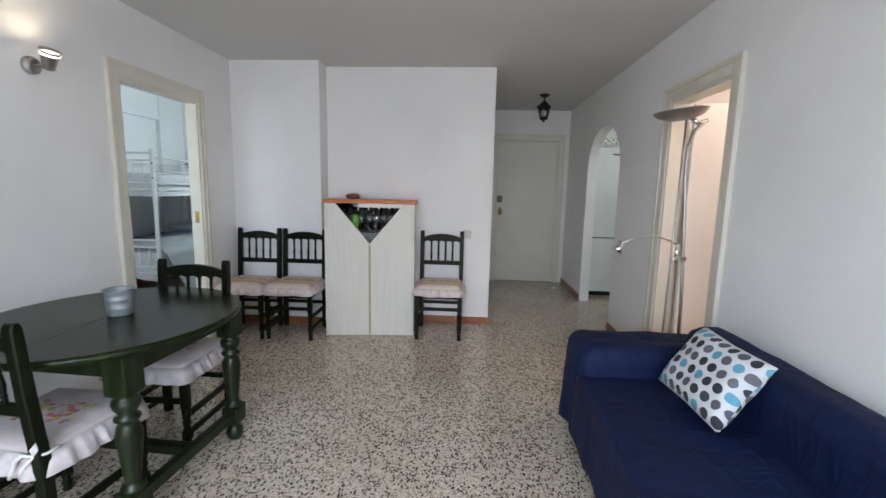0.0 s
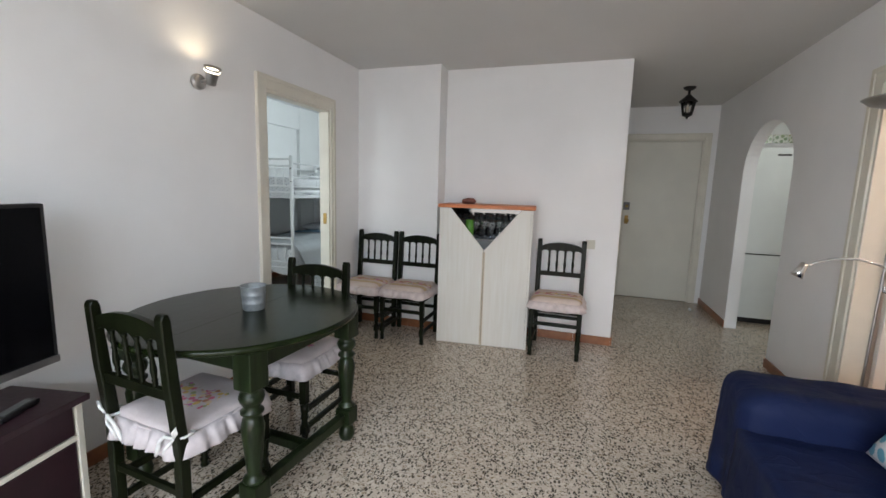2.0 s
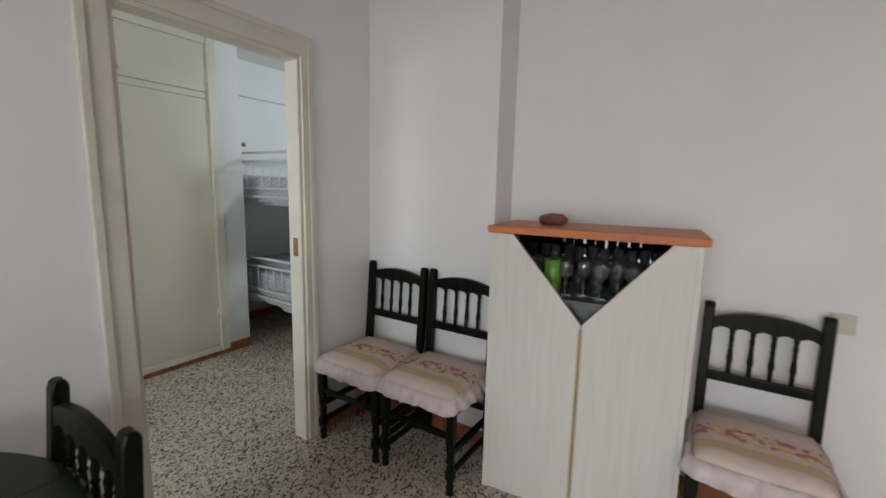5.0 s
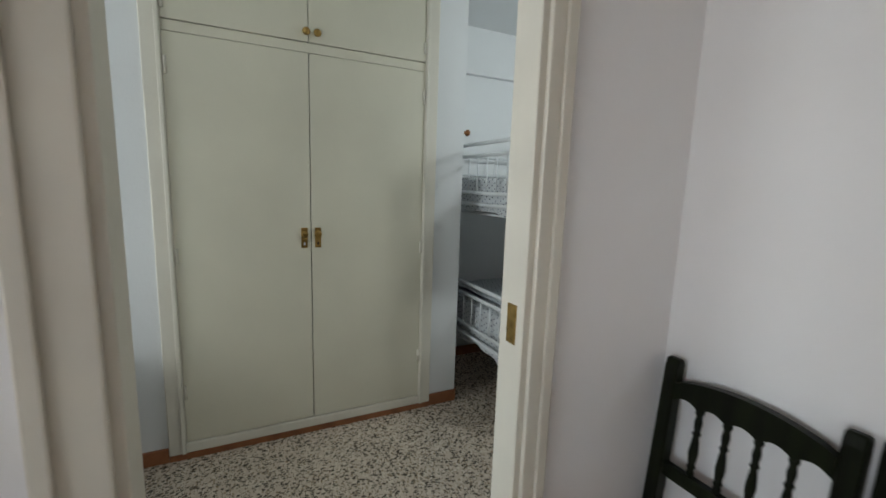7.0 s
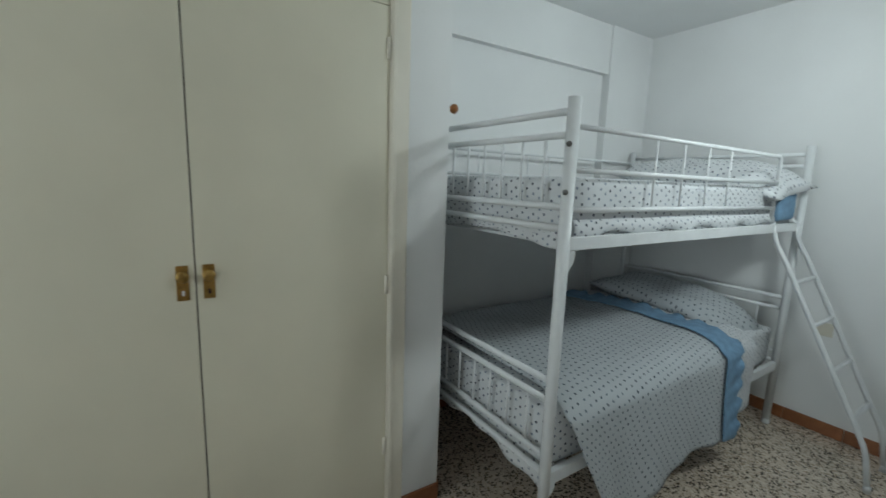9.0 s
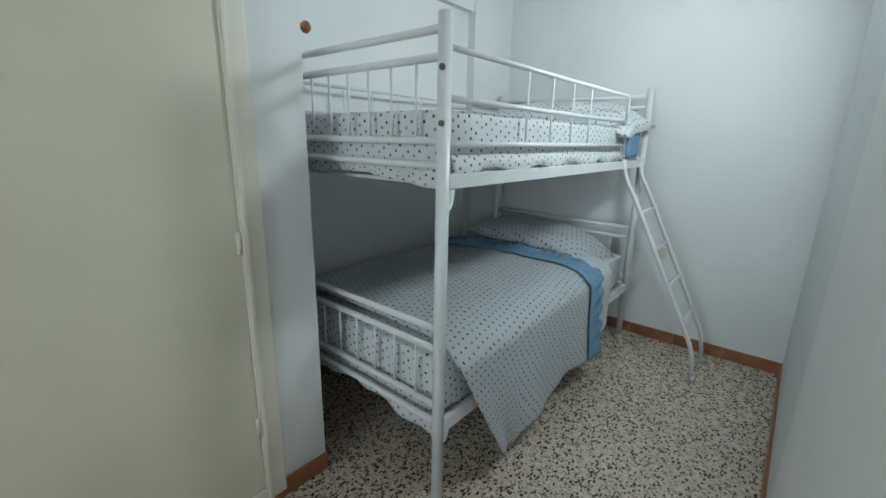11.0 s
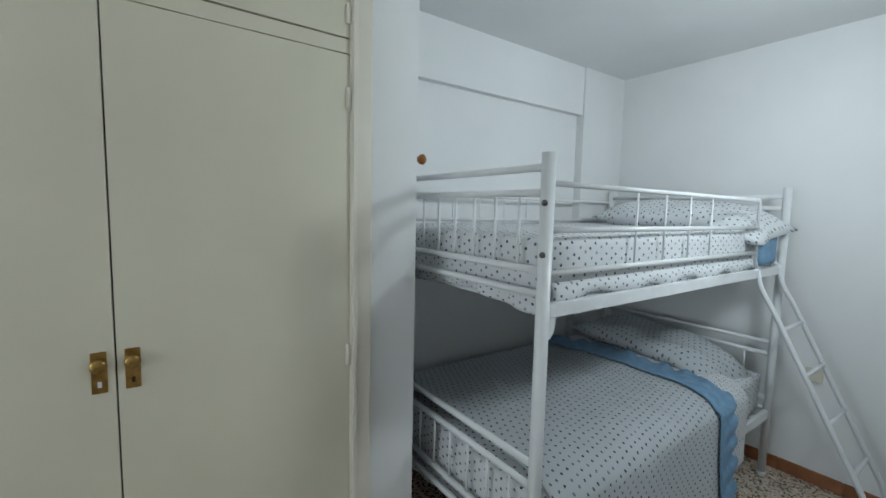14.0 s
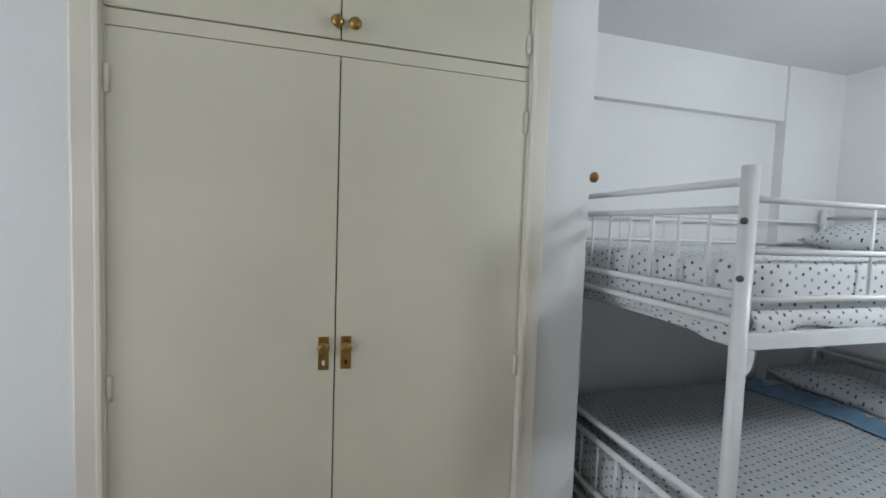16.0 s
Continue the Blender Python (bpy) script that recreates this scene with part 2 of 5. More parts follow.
def floral(name, lo, hi, striped):
    """Seat cushion cloth: pale ground with printed flowers, in a band beside woven tan stripes or in one posy (metres, seat centre at 0)."""
    m = bpy.data.materials.new(name)
    m.use_nodes = True
    nt = m.node_tree
    b = nt.nodes["Principled BSDF"]
    b.inputs["Roughness"].default_value = 0.9
    tc = nt.nodes.new("ShaderNodeTexCoord")
    sep = nt.nodes.new("ShaderNodeSeparateXYZ")
    nt.links.new(tc.outputs["Object"], sep.inputs[0])
    y, z = sep.outputs[1], sep.outputs[2]
    cl = nt.nodes.new("ShaderNodeTexNoise")
    cl.inputs["Scale"].default_value = 25
    nt.links.new(tc.outputs["Object"], cl.inputs["Vector"])
    base = mix_node(nt, cl.outputs["Fac"], lo, hi)
    band = math_node(nt, "MULTIPLY", math_node(nt, "GREATER_THAN", y, 0.075), math_node(nt, "LESS_THAN", y, 0.135))
    stripes = math_node(nt, "GREATER_THAN", math_node(nt, "FRACT", math_node(nt, "MULTIPLY", y, 90.0)), 0.5)
    tan = mix_node(nt, stripes, (0.52, 0.36, 0.20), (0.62, 0.47, 0.31))
    base = mix_node(nt, math_node(nt, "MULTIPLY", band, 1.0 if striped else 0.0), base, tan)
    v = nt.nodes.new("ShaderNodeTexVoronoi")
    v.inputs["Scale"].default_value = 44
    nt.links.new(tc.outputs["Object"], v.inputs["Vector"])
    sc = nt.nodes.new("ShaderNodeSeparateColor")
    nt.links.new(v.outputs["Color"], sc.inputs[0])
    ramp = nt.nodes.new("ShaderNodeValToRGB")
    ramp.color_ramp.interpolation = "CONSTANT"
    cols = ((0.55, 0.07, 0.16), (0.62, 0.40, 0.05), (0.26, 0.30, 0.10), (0.50, 0.10, 0.34), (0.66, 0.50, 0.30), (0.40, 0.14, 0.05))
    e = ramp.color_ramp.elements
    e[0].color = (*cols[0], 1)
    e[1].position, e[1].color = 1 / 6, (*cols[1], 1)
    for k in range(2, 6):
        e.new(k / 6).color = (*cols[k], 1)
    nt.links.new(sc.outputs[0], ramp.inputs[0])
    wob = math_node(nt, "MULTIPLY_ADD", cl.outputs["Fac"], 0.10, -0.05)
    yy = math_node(nt, "ADD", y, wob)
    flow = math_node(nt, "MULTIPLY", math_node(nt, "GREATER_THAN", yy, -0.045 if striped else -0.075), math_node(nt, "LESS_THAN", yy, 0.035 if striped else 0.06))
    flow = math_node(nt, "MULTIPLY", flow, math_node(nt, "LESS_THAN", v.outputs["Distance"], 0.6 if striped else 0.55))
    if not striped:
        flow = math_node(nt, "MULTIPLY", flow, math_node(nt, "LESS_THAN", math_node(nt, "ABSOLUTE", math_node(nt, "ADD", sep.outputs[0], wob)), 0.13))
    flow = math_node(nt, "MULTIPLY", flow, math_node(nt, "GREATER_THAN", z, 0.004))
    base = mix_node(nt, math_node(nt, "MULTIPLY", flow, 0.85), base, ramp.outputs[0])
    nt.links.new(base, b.inputs["Base Color"])
    bp = nt.nodes.new("ShaderNodeBump")
    bp.inputs["Strength"].default_value, bp.inputs["Distance"].default_value = 0.4, 0.006
    nt.links.new(cl.outputs["Fac"], bp.inputs["Height"])
    nt.links.new(bp.outputs[0], b.inputs["Normal"])
    return m


def creased(name, colour):
    """Thin plain cotton with a web of sharp creases over soft rumples."""
    m = bpy.data.materials.new(name)
    m.use_nodes = True
    nt = m.node_tree
    b = nt.nodes["Principled BSDF"]
    b.inputs["Roughness"].default_value, b.inputs["Specular IOR Level"].default_value = 0.66, 0.22
    tc = nt.nodes.new("ShaderNodeTexCoord")

    def ridges(scale, stretch, width):
        mp = nt.nodes.new("ShaderNodeMapping")
        mp.inputs["Scale"].default_value = stretch
        nt.links.new(tc.outputs["Object"], mp.inputs["Vector"])
        n = nt.nodes.new("ShaderNodeTexNoise")
        n.inputs["Scale"].default_value, n.inputs["Detail"].default_value, n.inputs["Distortion"].default_value = scale, 1.5, 0.5
        nt.links.new(mp.outputs[0], n.inputs["Vector"])
        r = nt.nodes.new("ShaderNodeMapRange")
        r.interpolation_type = "SMOOTHSTEP"
        r.inputs[1].default_value, r.inputs[2].default_value, r.inputs[3].default_value, r.inputs[4].default_value = 0.0, width, 1.0, 0.0
        nt.links.new(math_node(nt, "ABSOLUTE", math_node(nt, "SUBTRACT", n.outputs["Fac"], 0.5)), r.inputs[0])
        return math_node(nt, "MULTIPLY", r.outputs[0], math_node(nt, "GREATER_THAN", n.outputs["Fac"], -1.0)), n.outputs["Fac"]

    wide, soft_fac = ridges(2.6, (1.0, 0.7, 1.0), 0.05)
    thin, fine_fac = ridges(5.0, (1.0, 2.2, 0.8), 0.035)
    height = math_node(nt, "ADD", math_node(nt, "MULTIPLY", wide, 0.28), math_node(nt, "ADD", math_node(nt, "MULTIPLY", thin, 0.13), math_node(nt, "MULTIPLY", fine_fac, 1.6)))
    bp = nt.nodes.new("ShaderNodeBump")
    bp.inputs["Strength"].default_value, bp.inputs["Distance"].default_value = 0.6, 0.012
    nt.links.new(height, bp.inputs["Height"])
    nt.links.new(bp.outputs[0], b.inputs["Normal"])
    nt.links.new(mix_node(nt, soft_fac, tuple(c * 0.8 for c in colour), tuple(c * 1.2 for c in colour)), b.inputs["Base Color"])
    return m


def glass(name, colour=(1, 1, 1), rough=0.0):
    m = bpy.data.materials.new(name)
    m.use_nodes = True
    b = m.node_tree.nodes["Principled BSDF"]
    b.inputs["Base Color"].default_value = (*colour, 1)
    b.inputs["Roughness"].default_value, b.inputs["Transmission Weight"].default_value, b.inputs["IOR"].default_value = rough, 1.0, 1.45
    return m


def glow(name, colour, strength):
    m = bpy.data.materials.new(name)
    m.use_nodes = True
    b = m.node_tree.nodes["Principled BSDF"]
    b.inputs["Emission Color"].default_value = (*colour, 1)
    b.inputs["Emission Strength"].default_value = strength
    return m


WALL = mat("wall_paint", (0.86, 0.845, 0.835), 0.75, scale=1.6, vary=0.05, bump=0.12, bump_scale=90)
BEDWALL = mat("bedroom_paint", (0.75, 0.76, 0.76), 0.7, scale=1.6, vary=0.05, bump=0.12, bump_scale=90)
# white ceiling, greyed so that its colour carries the dimmer light up there
CEIL = mat("dimmed_ceiling_paint", (0.65, 0.64, 0.625), 0.85, scale=1.2, vary=0.04, bump=0.1, bump_scale=70)
CREAM = mat("cream_gloss_paint", (0.72, 0.68, 0.585), 0.35, scale=5, vary=0.07, bump=0.08, bump_scale=50)
DOORPAINT = mat("door_paint", (0.72, 0.69, 0.60), 0.4, scale=3, vary=0.06, bump=0.06, bump_scale=40)
WHITEDOOR = mat("white_door_paint", (0.80, 0.77, 0.73), 0.4, scale=3, vary=0.05, bump=0.06, bump_scale=40)
WARDROBE = mat("wardrobe_paint", (0.685, 0.65, 0.525), 0.45, scale=2.5, vary=0.06, bump=0.06, bump_scale=45)
SKIRT = mat("skirting_tile", (0.30, 0.115, 0.048), 0.35, scale=12, vary=0.3, bump=0.1)
TERRAZZO = terrazzo()
GREEN = wood("green_stained_wood", (0.0055, 0.009, 0.003), (0.015, 0.025, 0.0085), 0.32, (1, 1, 10), 0.0, 0.10, 0.3)
CHAIRWOOD = wood("black_green_stained_wood", (0.0028, 0.0033, 0.0014), (0.0085, 0.0115, 0.004), 0.35, (1, 1, 10), 0.0, 0.10, 0.15)
GREENTOP = wood("green_table_top", (0.006, 0.0105, 0.003), (0.0105, 0.017, 0.0045), 0.24, (10, 1, 1), 0.0, 0.03, 0.2)
BIRCH = wood("pale_birch_laminate", (0.685, 0.655, 0.59), (0.73, 0.71, 0.66), 0.5, (1, 1, 16))
TAN = wood("tan_edge_strip", (0.52, 0.42, 0.29), (0.58, 0.49, 0.36), 0.5, (1, 1, 16))
ORANGE = wood("orange_wood_top", (0.50, 0.15, 0.055), (0.62, 0.22, 0.085), 0.4, (12, 1, 1))
MIRROR = mat("dark_mirror", (0.10, 0.11, 0.118), 0.04, 1.0, scale=4, vary=0.05)
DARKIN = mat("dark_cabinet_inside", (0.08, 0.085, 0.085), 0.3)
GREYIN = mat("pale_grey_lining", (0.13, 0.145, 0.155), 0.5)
GLASS = glass("clear_glass")
NAVY = creased("navy_cotton", (0.005, 0.0115, 0.050))
STEEL = mat("brushed_steel", (0.42, 0.41, 0.40), 0.4, 1.0, scale=20, vary=0.1)
CHROME = mat("chrome", (0.75, 0.75, 0.75), 0.12, 1.0, scale=20, vary=0.05)
ZINC = mat("galvanised_zinc", (0.34, 0.37, 0.385), 0.5, 0.55, scale=40, vary=0.25, bump=0.1)
BLACK = mat("black_plastic", (0.012, 0.012, 0.013), 0.3, scale=20, vary=0.1)
IRON = mat("black_iron", (0.012, 0.011, 0.010), 0.45, 0.3, scale=30, vary=0.3, bump=0.2)
SCREEN = mat("tv_screen", (0.003, 0.003, 0.004), 0.2, scale=5, vary=0.1)
SCREEN.node_tree.nodes["Principled BSDF"].inputs["Specular IOR Level"].default_value = 0.12
PURPLE = mat("dark_plum_paint", (0.026, 0.009, 0.014), 0.45, scale=9, vary=0.2, bump=0.1)
WHITEMETAL = mat("white_enamel", (0.68, 0.70, 0.71), 0.32, scale=20, vary=0.05, bump=0.04)
BRASS = mat("aged_brass", (0.42, 0.27, 0.09), 0.38, 1.0, scale=60, vary=0.35)
HONEY = mat("honey_wood", (0.30, 0.12, 0.035), 0.3, scale=40, vary=0.3)
APPLIANCE = mat("white_appliance", (0.74, 0.76, 0.74), 0.3, scale=4, vary=0.04)
PLASTIC = mat("ivory_plastic", (0.62, 0.59, 0.50), 0.4, scale=20, vary=0.05)
STONE = mat("red_brown_stone", (0.20, 0.07, 0.05), 0.6, scale=40, vary=0.5, bump=0.5)
LIME = mat("lime_green_glass", (0.09, 0.27, 0.03), 0.3, scale=20, vary=0.15)
FLORAL = floral("floral_cloth", (0.60, 0.47, 0.41), (0.71, 0.60, 0.53), True)
POSY = floral("posy_cloth", (0.54, 0.47, 0.47), (0.62, 0.56, 0.56), False)
POSYFRILL = mat("pale_pink_cotton", (0.60, 0.545, 0.56), 0.9, scale=25, vary=0.14, bump=0.4, bump_scale=60)
GLASSWARE = glass("glassware", (0.95, 0.98, 0.98), 0.02)
GLASSWARE.node_tree.nodes["Principled BSDF"].inputs["Transmission Weight"].default_value = 0.97
RUFFLE = mat("pink_white_cotton", (0.68, 0.58, 0.56), 0.9, scale=25, vary=0.12, bump=0.4, bump_scale=60)
WHITECLOTH = mat("white_cotton", (0.74, 0.74, 0.73), 0.9, scale=20, vary=0.08, bump=0.4, bump_scale=50)
SHEET = dotted("dotted_sheet", (0.62, 0.64, 0.655), ((0.05, 0.06, 0.08), (0.10, 0.12, 0.16), (0.20, 0.24, 0.30)), 0.032, 0.0052, 0.5, tilt=0.55)
SPREAD = dotted("dotted_bedspread", (0.465, 0.495, 0.515), ((0.05, 0.06, 0.08), (0.08, 0.10, 0.12), (0.15, 0.18, 0.21)), 0.034, 0.0054, 0.9, tilt=0.95, jitter=0.14)
BLUECLOTH = mat("pale_blue_cotton", (0.17, 0.30, 0.44), 0.9, scale=30, vary=0.2, bump=0.4, bump_scale=60)
CUSHION = dotted("spotted_cushion", (0.66, 0.67, 0.70), ((0.03, 0.032, 0.042), (0.10, 0.10, 0.125), (0.05, 0.05, 0.07), (0.12, 0.34, 0.46), (0.03, 0.032, 0.042), (0.14, 0.13, 0.155)), 0.055, 0.0205, 0.2, jitter=0.06)
DARKWOOD = mat("dark_brown_wood", (0.035, 0.014, 0.009), 0.4, scale=15, vary=0.3)
LOCKSTEEL = mat("dark_lock_steel", (0.16, 0.155, 0.15), 0.45, 0.6, scale=20, vary=0.2)
BULB = glow("warm_bulb", (1.0, 0.86, 0.62), 7)
TILEWHITE = mat("white_wall_tile", (0.74, 0.75, 0.72), 0.2, scale=8, vary=0.04)
TILELEAF = dotted("leafy_border_tile", (0.62, 0.64, 0.52), ((0.10, 0.17, 0.06), (0.20, 0.26, 0.10), (0.30, 0.28, 0.10)), 0.05, 0.018, rough=0.25, tilt=0.4)


# ---- mesh helpers ----
def bm_box(x0, x1, y0, y1, z0, z1, bevel=0.0, bm=None, seg=2):
    own = bm is None
    bm = bmesh.new() if own else bm
    made = bmesh.ops.create_cube(bm, size=1.0)["verts"]
    for v in made:
        v.co = Vector(((x0 + x1) / 2 + v.co.x * (x1 - x0), (y0 + y1) / 2 + v.co.y * (y1 - y0), (z0 + z1) / 2 + v.co.z * (z1 - z0)))
    if bevel:
        edges = list({e for v in made for e in v.link_edges})
        bmesh.ops.bevel(bm, geom=edges, offset=bevel, segments=seg, affect="EDGES", profile=0.6)
    return bm


def bm_tube(points, radius, bm=None, sides=10, caps=True):
    """Round bar along a line of points."""
    bm = bmesh.new() if bm is None else bm
    pts = [Vector(p) for p in points]
    rings, up = [], None
    for k, p in enumerate(pts):
        d = (pts[min(k + 1, len(pts) - 1)] - pts[max(k - 1, 0)]).normalized()
        if up is None:
            up = Vector((0, 0, 1)) if abs(d.z) < 0.9 else Vector((1, 0, 0))
        a = d.cross(up).normalized()
        up = a.cross(d).normalized()
        r = radius[k] if isinstance(radius, (list, tuple)) else radius
        rings.append([bm.verts.new(p + r * (math.cos(t) * a + math.sin(t) * up)) for t in (2 * math.pi * s / sides for s in range(sides))])
    for r0, r1 in zip(rings, rings[1:]):
        for s in range(sides):
            bm.faces.new((r0[s], r0[(s + 1) % sides], r1[(s + 1) % sides], r1[s])).smooth = True
    if caps:
        bm.faces.new(rings[0][::-1])
        bm.faces.new(rings[-1])
    return bm


def bm_lathe(profile, centre=(0, 0), sides=20, bm=None, open_ends=False):
    """Turned shape from (radius, height) pairs round a vertical axis."""
    bm = bmesh.new() if bm is None else bm
    cx, cy = centre
    rings = [[bm.verts.new((cx + r * math.cos(2 * math.pi * s / sides), cy + r * math.sin(2 * math.pi * s / sides), z)) for s in range(sides)] for r, z in profile]
    for r0, r1 in zip(rings, rings[1:]):
        for s in range(sides):
            bm.faces.new((r0[s], r0[(s + 1) % sides], r1[(s + 1) % sides], r1[s])).smooth = True
    if not open_ends:
        bm.faces.new(rings[0][::-1])
        bm.faces.new(rings[-1])
    return bm


def bm_prism(outline, axis, a, b, bm=None):
    """Outline of (u, v) pairs pushed along an axis from a to b: 'x' takes (y, z), 'y' takes (x, z), 'z' takes (x, y)."""
    bm = bmesh.new() if bm is None else bm
    at = {"x": lambda u, v, w: (w, u, v), "y": lambda u, v, w: (u, w, v), "z": lambda u, v, w: (u, v, w)}[axis]
    lo = [bm.verts.new(at(u, v, a)) for u, v in outline]
    hi = [bm.verts.new(at(u, v, b)) for u, v in outline]
    bm.faces.new(lo[::-1])
    bm.faces.new(hi)
    n = len(lo)
    for k in range(n):
        bm.faces.new((lo[k], lo[(k + 1) % n], hi[(k + 1) % n], hi[k]))
    bmesh.ops.recalc_face_normals(bm, faces=bm.faces)
    return bm


def bm_grid(nu, nv, place, uv=None, closed=False):
    """Sheet of nu by nv cells, placed by a function of (0..1, 0..1)."""
    bm = bmesh.new()
    layer = bm.loops.layers.uv.new("uv")
    rows = [[bm.verts.new(place(i / nu, j / nv)) for j in range(nv + 1)] for i in range(nu + 1)]
    for i in range(nu):
        for j in range(nv):
            f = bm.faces.new((rows[i][j], rows[i + 1][j], rows[i + 1][j + 1], rows[i][j + 1]))
            f.smooth = True
            for loop, (p, q) in zip(f.loops, ((i, j), (i + 1, j), (i + 1, j + 1), (i, j + 1))):
                loop[layer].uv = uv(p / nu, q / nv) if uv else (p / nu, q / nv)
    return bm


def box_uv(bm):
    layer = bm.loops.layers.uv.verify()
    bm.normal_update()
    for f in bm.faces:
        n = [abs(c) for c in f.normal]
        k = n.index(max(n))
        for loop in f.loops:
            c = loop.vert.co
            loop[layer].uv = (c.y, c.z) if k == 0 else (c.x, c.z) if k == 1 else (c.x, c.y)
    return bm


def smooth(bm):
    for f in bm.faces:
        f.smooth = True
    return bm


def thicken(bm, depth):
    bmesh.ops.recalc_face_normals(bm, faces=bm.faces)
    bmesh.ops.solidify(bm, geom=bm.faces[:], thickness=depth)
    return bm


def mesh_of(name, bm, material):
    me = bpy.data.meshes.new(name)
    bm.to_mesh(me)
    bm.free()
    me.materials.append(material)
    return me


def part(name, bm, material, parent, label=""):
    ob = new(name, mesh_of(name, bm, material))
    ob.parent = parent
    if label:
        tagged(ob, label)
    return ob


def again(name, me, parent, m=None):
    """One more object on the same mesh, under its thing."""
    ob = new(name, me)
    ob.parent = parent
    if m is not None:
        ob.matrix_basis = m
    return ob


def thing(name, label, category, m=None, group="", kind=""):
    ob = new(name)
    ob.empty_display_size = 0.1
    if m is not None:
        ob.matrix_basis = m
    return tagged(ob, label, category, group, kind)


def structure(name, bm, material, label, category):
    return tagged(new(name, mesh_of(name, bm, material)), label, category, kind="structure")


# ---- structure ----
H = 2.467
HB = 2.545                       # bedroom ceiling
WX, WB = -2.345, -2.43           # living and bedroom faces of the wall between the rooms
MY, SY = 4.09, 3.885             # main back wall, and the block that stands proud of it
RX = 1.28                      # right wall
EY = 6.20                       # entry wall
BY = 6.28                       # bedroom's far wall
AX = -4.49                      # alcove wall behind the bunk
CX = -3.855                      # wardrobe front
FRONT = -1.7                    # balcony wall behind the walk's start

structure("floor", bm_box(-5.6, 3.4, FRONT - 0.2, 6.9, -0.12, 0.0), TERRAZZO, "speckled cream and dark brown terrazzo floor, polished", "floor")
structure("ceiling", bm_box(WX - 0.02, 3.4, FRONT - 0.2, 6.9, H, H + 0.2), CEIL, "plain white painted ceiling, its colour greyed to dim it", "ceiling")

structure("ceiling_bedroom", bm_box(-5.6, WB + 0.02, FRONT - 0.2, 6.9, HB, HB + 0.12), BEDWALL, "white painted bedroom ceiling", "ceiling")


def notched(length0, length1, notches, top=H):
    """Outline of a wall from length0 to length1 with openings from the floor: (a, b, list of points over the top)."""
    pts = [(length0, 0.0)]
    for a, b, over in notches:
        pts += [(a, 0.0)] + over + [(b, 0.0)]
    return pts + [(length1, 0.0), (length1, top), (length0, top)]


D0, D1, DH = 2.595, 3.396, 2.012       # bedroom doorway
S0, S1, SH = 2.425, 3.14, 1.995        # side-room doorway
structure("wall_west", bm_prism(notched(FRONT, 4.75, [(D0, D1, [(D0, DH), (D1, DH)])], HB + 0.1), "x", WB, WX), WALL, "white painted plaster wall with a bedroom doorway", "wall")
A0, A1 = 4.09, 5.165                   # arched opening to the kitchen
arch = [(A0, 1.60)] + [((A0 + A1) / 2 - (A1 - A0) / 2 * math.cos(math.pi * k / 24), 1.60 + 0.43 * math.sin(math.pi * k / 24)) for k in range(1, 24)] + [(A1, 1.60)]
structure("wall_east", bm_prism(notched(FRONT, EY + 0.12, [(S0, S1, [(S0, SH), (S1, SH)]), (A0, A1, arch)]), "x", RX, RX + 0.11), WALL, "white painted plaster wall with a doorway and an arched opening", "wall")
structure("wall_north", bm_box(WX, 0.10, MY, MY + 0.14, 0, H), WALL, "white painted back wall of the living room", "wall")
structure("wall_block", bm_box(WX, -1.51, SY, MY, 0, H), WALL, "white painted block standing proud of the back wall", "wall")
structure("wall_corridor", bm_box(-0.02, 0.10, MY + 0.14, EY, 0, H), WALL, "white painted corridor wall", "wall")
EX0, EX1, EH = 0.255, 1.158, 2.075
structure("wall_entry", bm_prism(notched(-0.02, RX, [(EX0, EX1, [(EX0, EH), (EX1, EH)])]), "y", EY, EY + 0.16), WALL, "white painted wall round the front door", "wall")
structure("wall_outside", bm_box(-0.2, 1.6, EY + 0.45, EY + 0.5, 0, H), WALL, "plain wall beyond the front door", "wall")

# balcony wall with its wide opening, behind the start of the walk
bal = bm_box(WB, -1.6, FRONT - 0.18, FRONT, 0, H)
bm_box(0.9, RX + 0.11, FRONT - 0.18, FRONT, 0, H, bm=bal)
bm_box(-1.6, 0.9, FRONT - 0.18, FRONT, 2.2, H, bm=bal)
structure("wall_south", bal, WALL, "white painted wall round the balcony door", "wall")
win = thing("window_1", "white framed balcony door with clear panes", "window", kind="structure")
for x in (-1.6, -0.38, 0.84):
    part("window_frame", bm_box(x, x + 0.06, FRONT - 0.12, FRONT - 0.06, 0.0, 2.2, 0.004), WHITEMETAL, win)
for z in (0.0, 2.14):
    part("window_frame", bm_box(-1.54, -0.38, FRONT - 0.115, FRONT - 0.065, z, z + 0.06, 0.004), WHITEMETAL, win)
    part("window_frame", bm_box(-0.32, 0.84, FRONT - 0.115, FRONT - 0.065, z, z + 0.06, 0.004), WHITEMETAL, win)
for x in (-1.54, -0.32):
    pane = part("pane", bm_box(x, x + 1.16, FRONT - 0.093, FRONT - 0.087, 0.06, 2.14), GLASS, win)
    pane.visible_shadow = False

# bedroom shell
# high window is added out of view, as a source for the bunk's light
hi = bm_box(WB, WX, 4.75, BY + 0.12, 0, 1.88)
bm_box(WB, WX, 4.75, BY + 0.12, 2.36, HB, bm=hi)
bm_box(WB, WX, 4.75, 4.8, 1.88, 2.36, bm=hi)
bm_box(WB, WX, 5.4, BY + 0.12, 1.88, 2.36, bm=hi)
structure("wall_bedroom_east", hi, BEDWALL, "white painted bedroom wall with a small added high window", "wall")
win = thing("added_window", "small unseen high bedroom window in a white frame, added for light", "window", kind="structure")
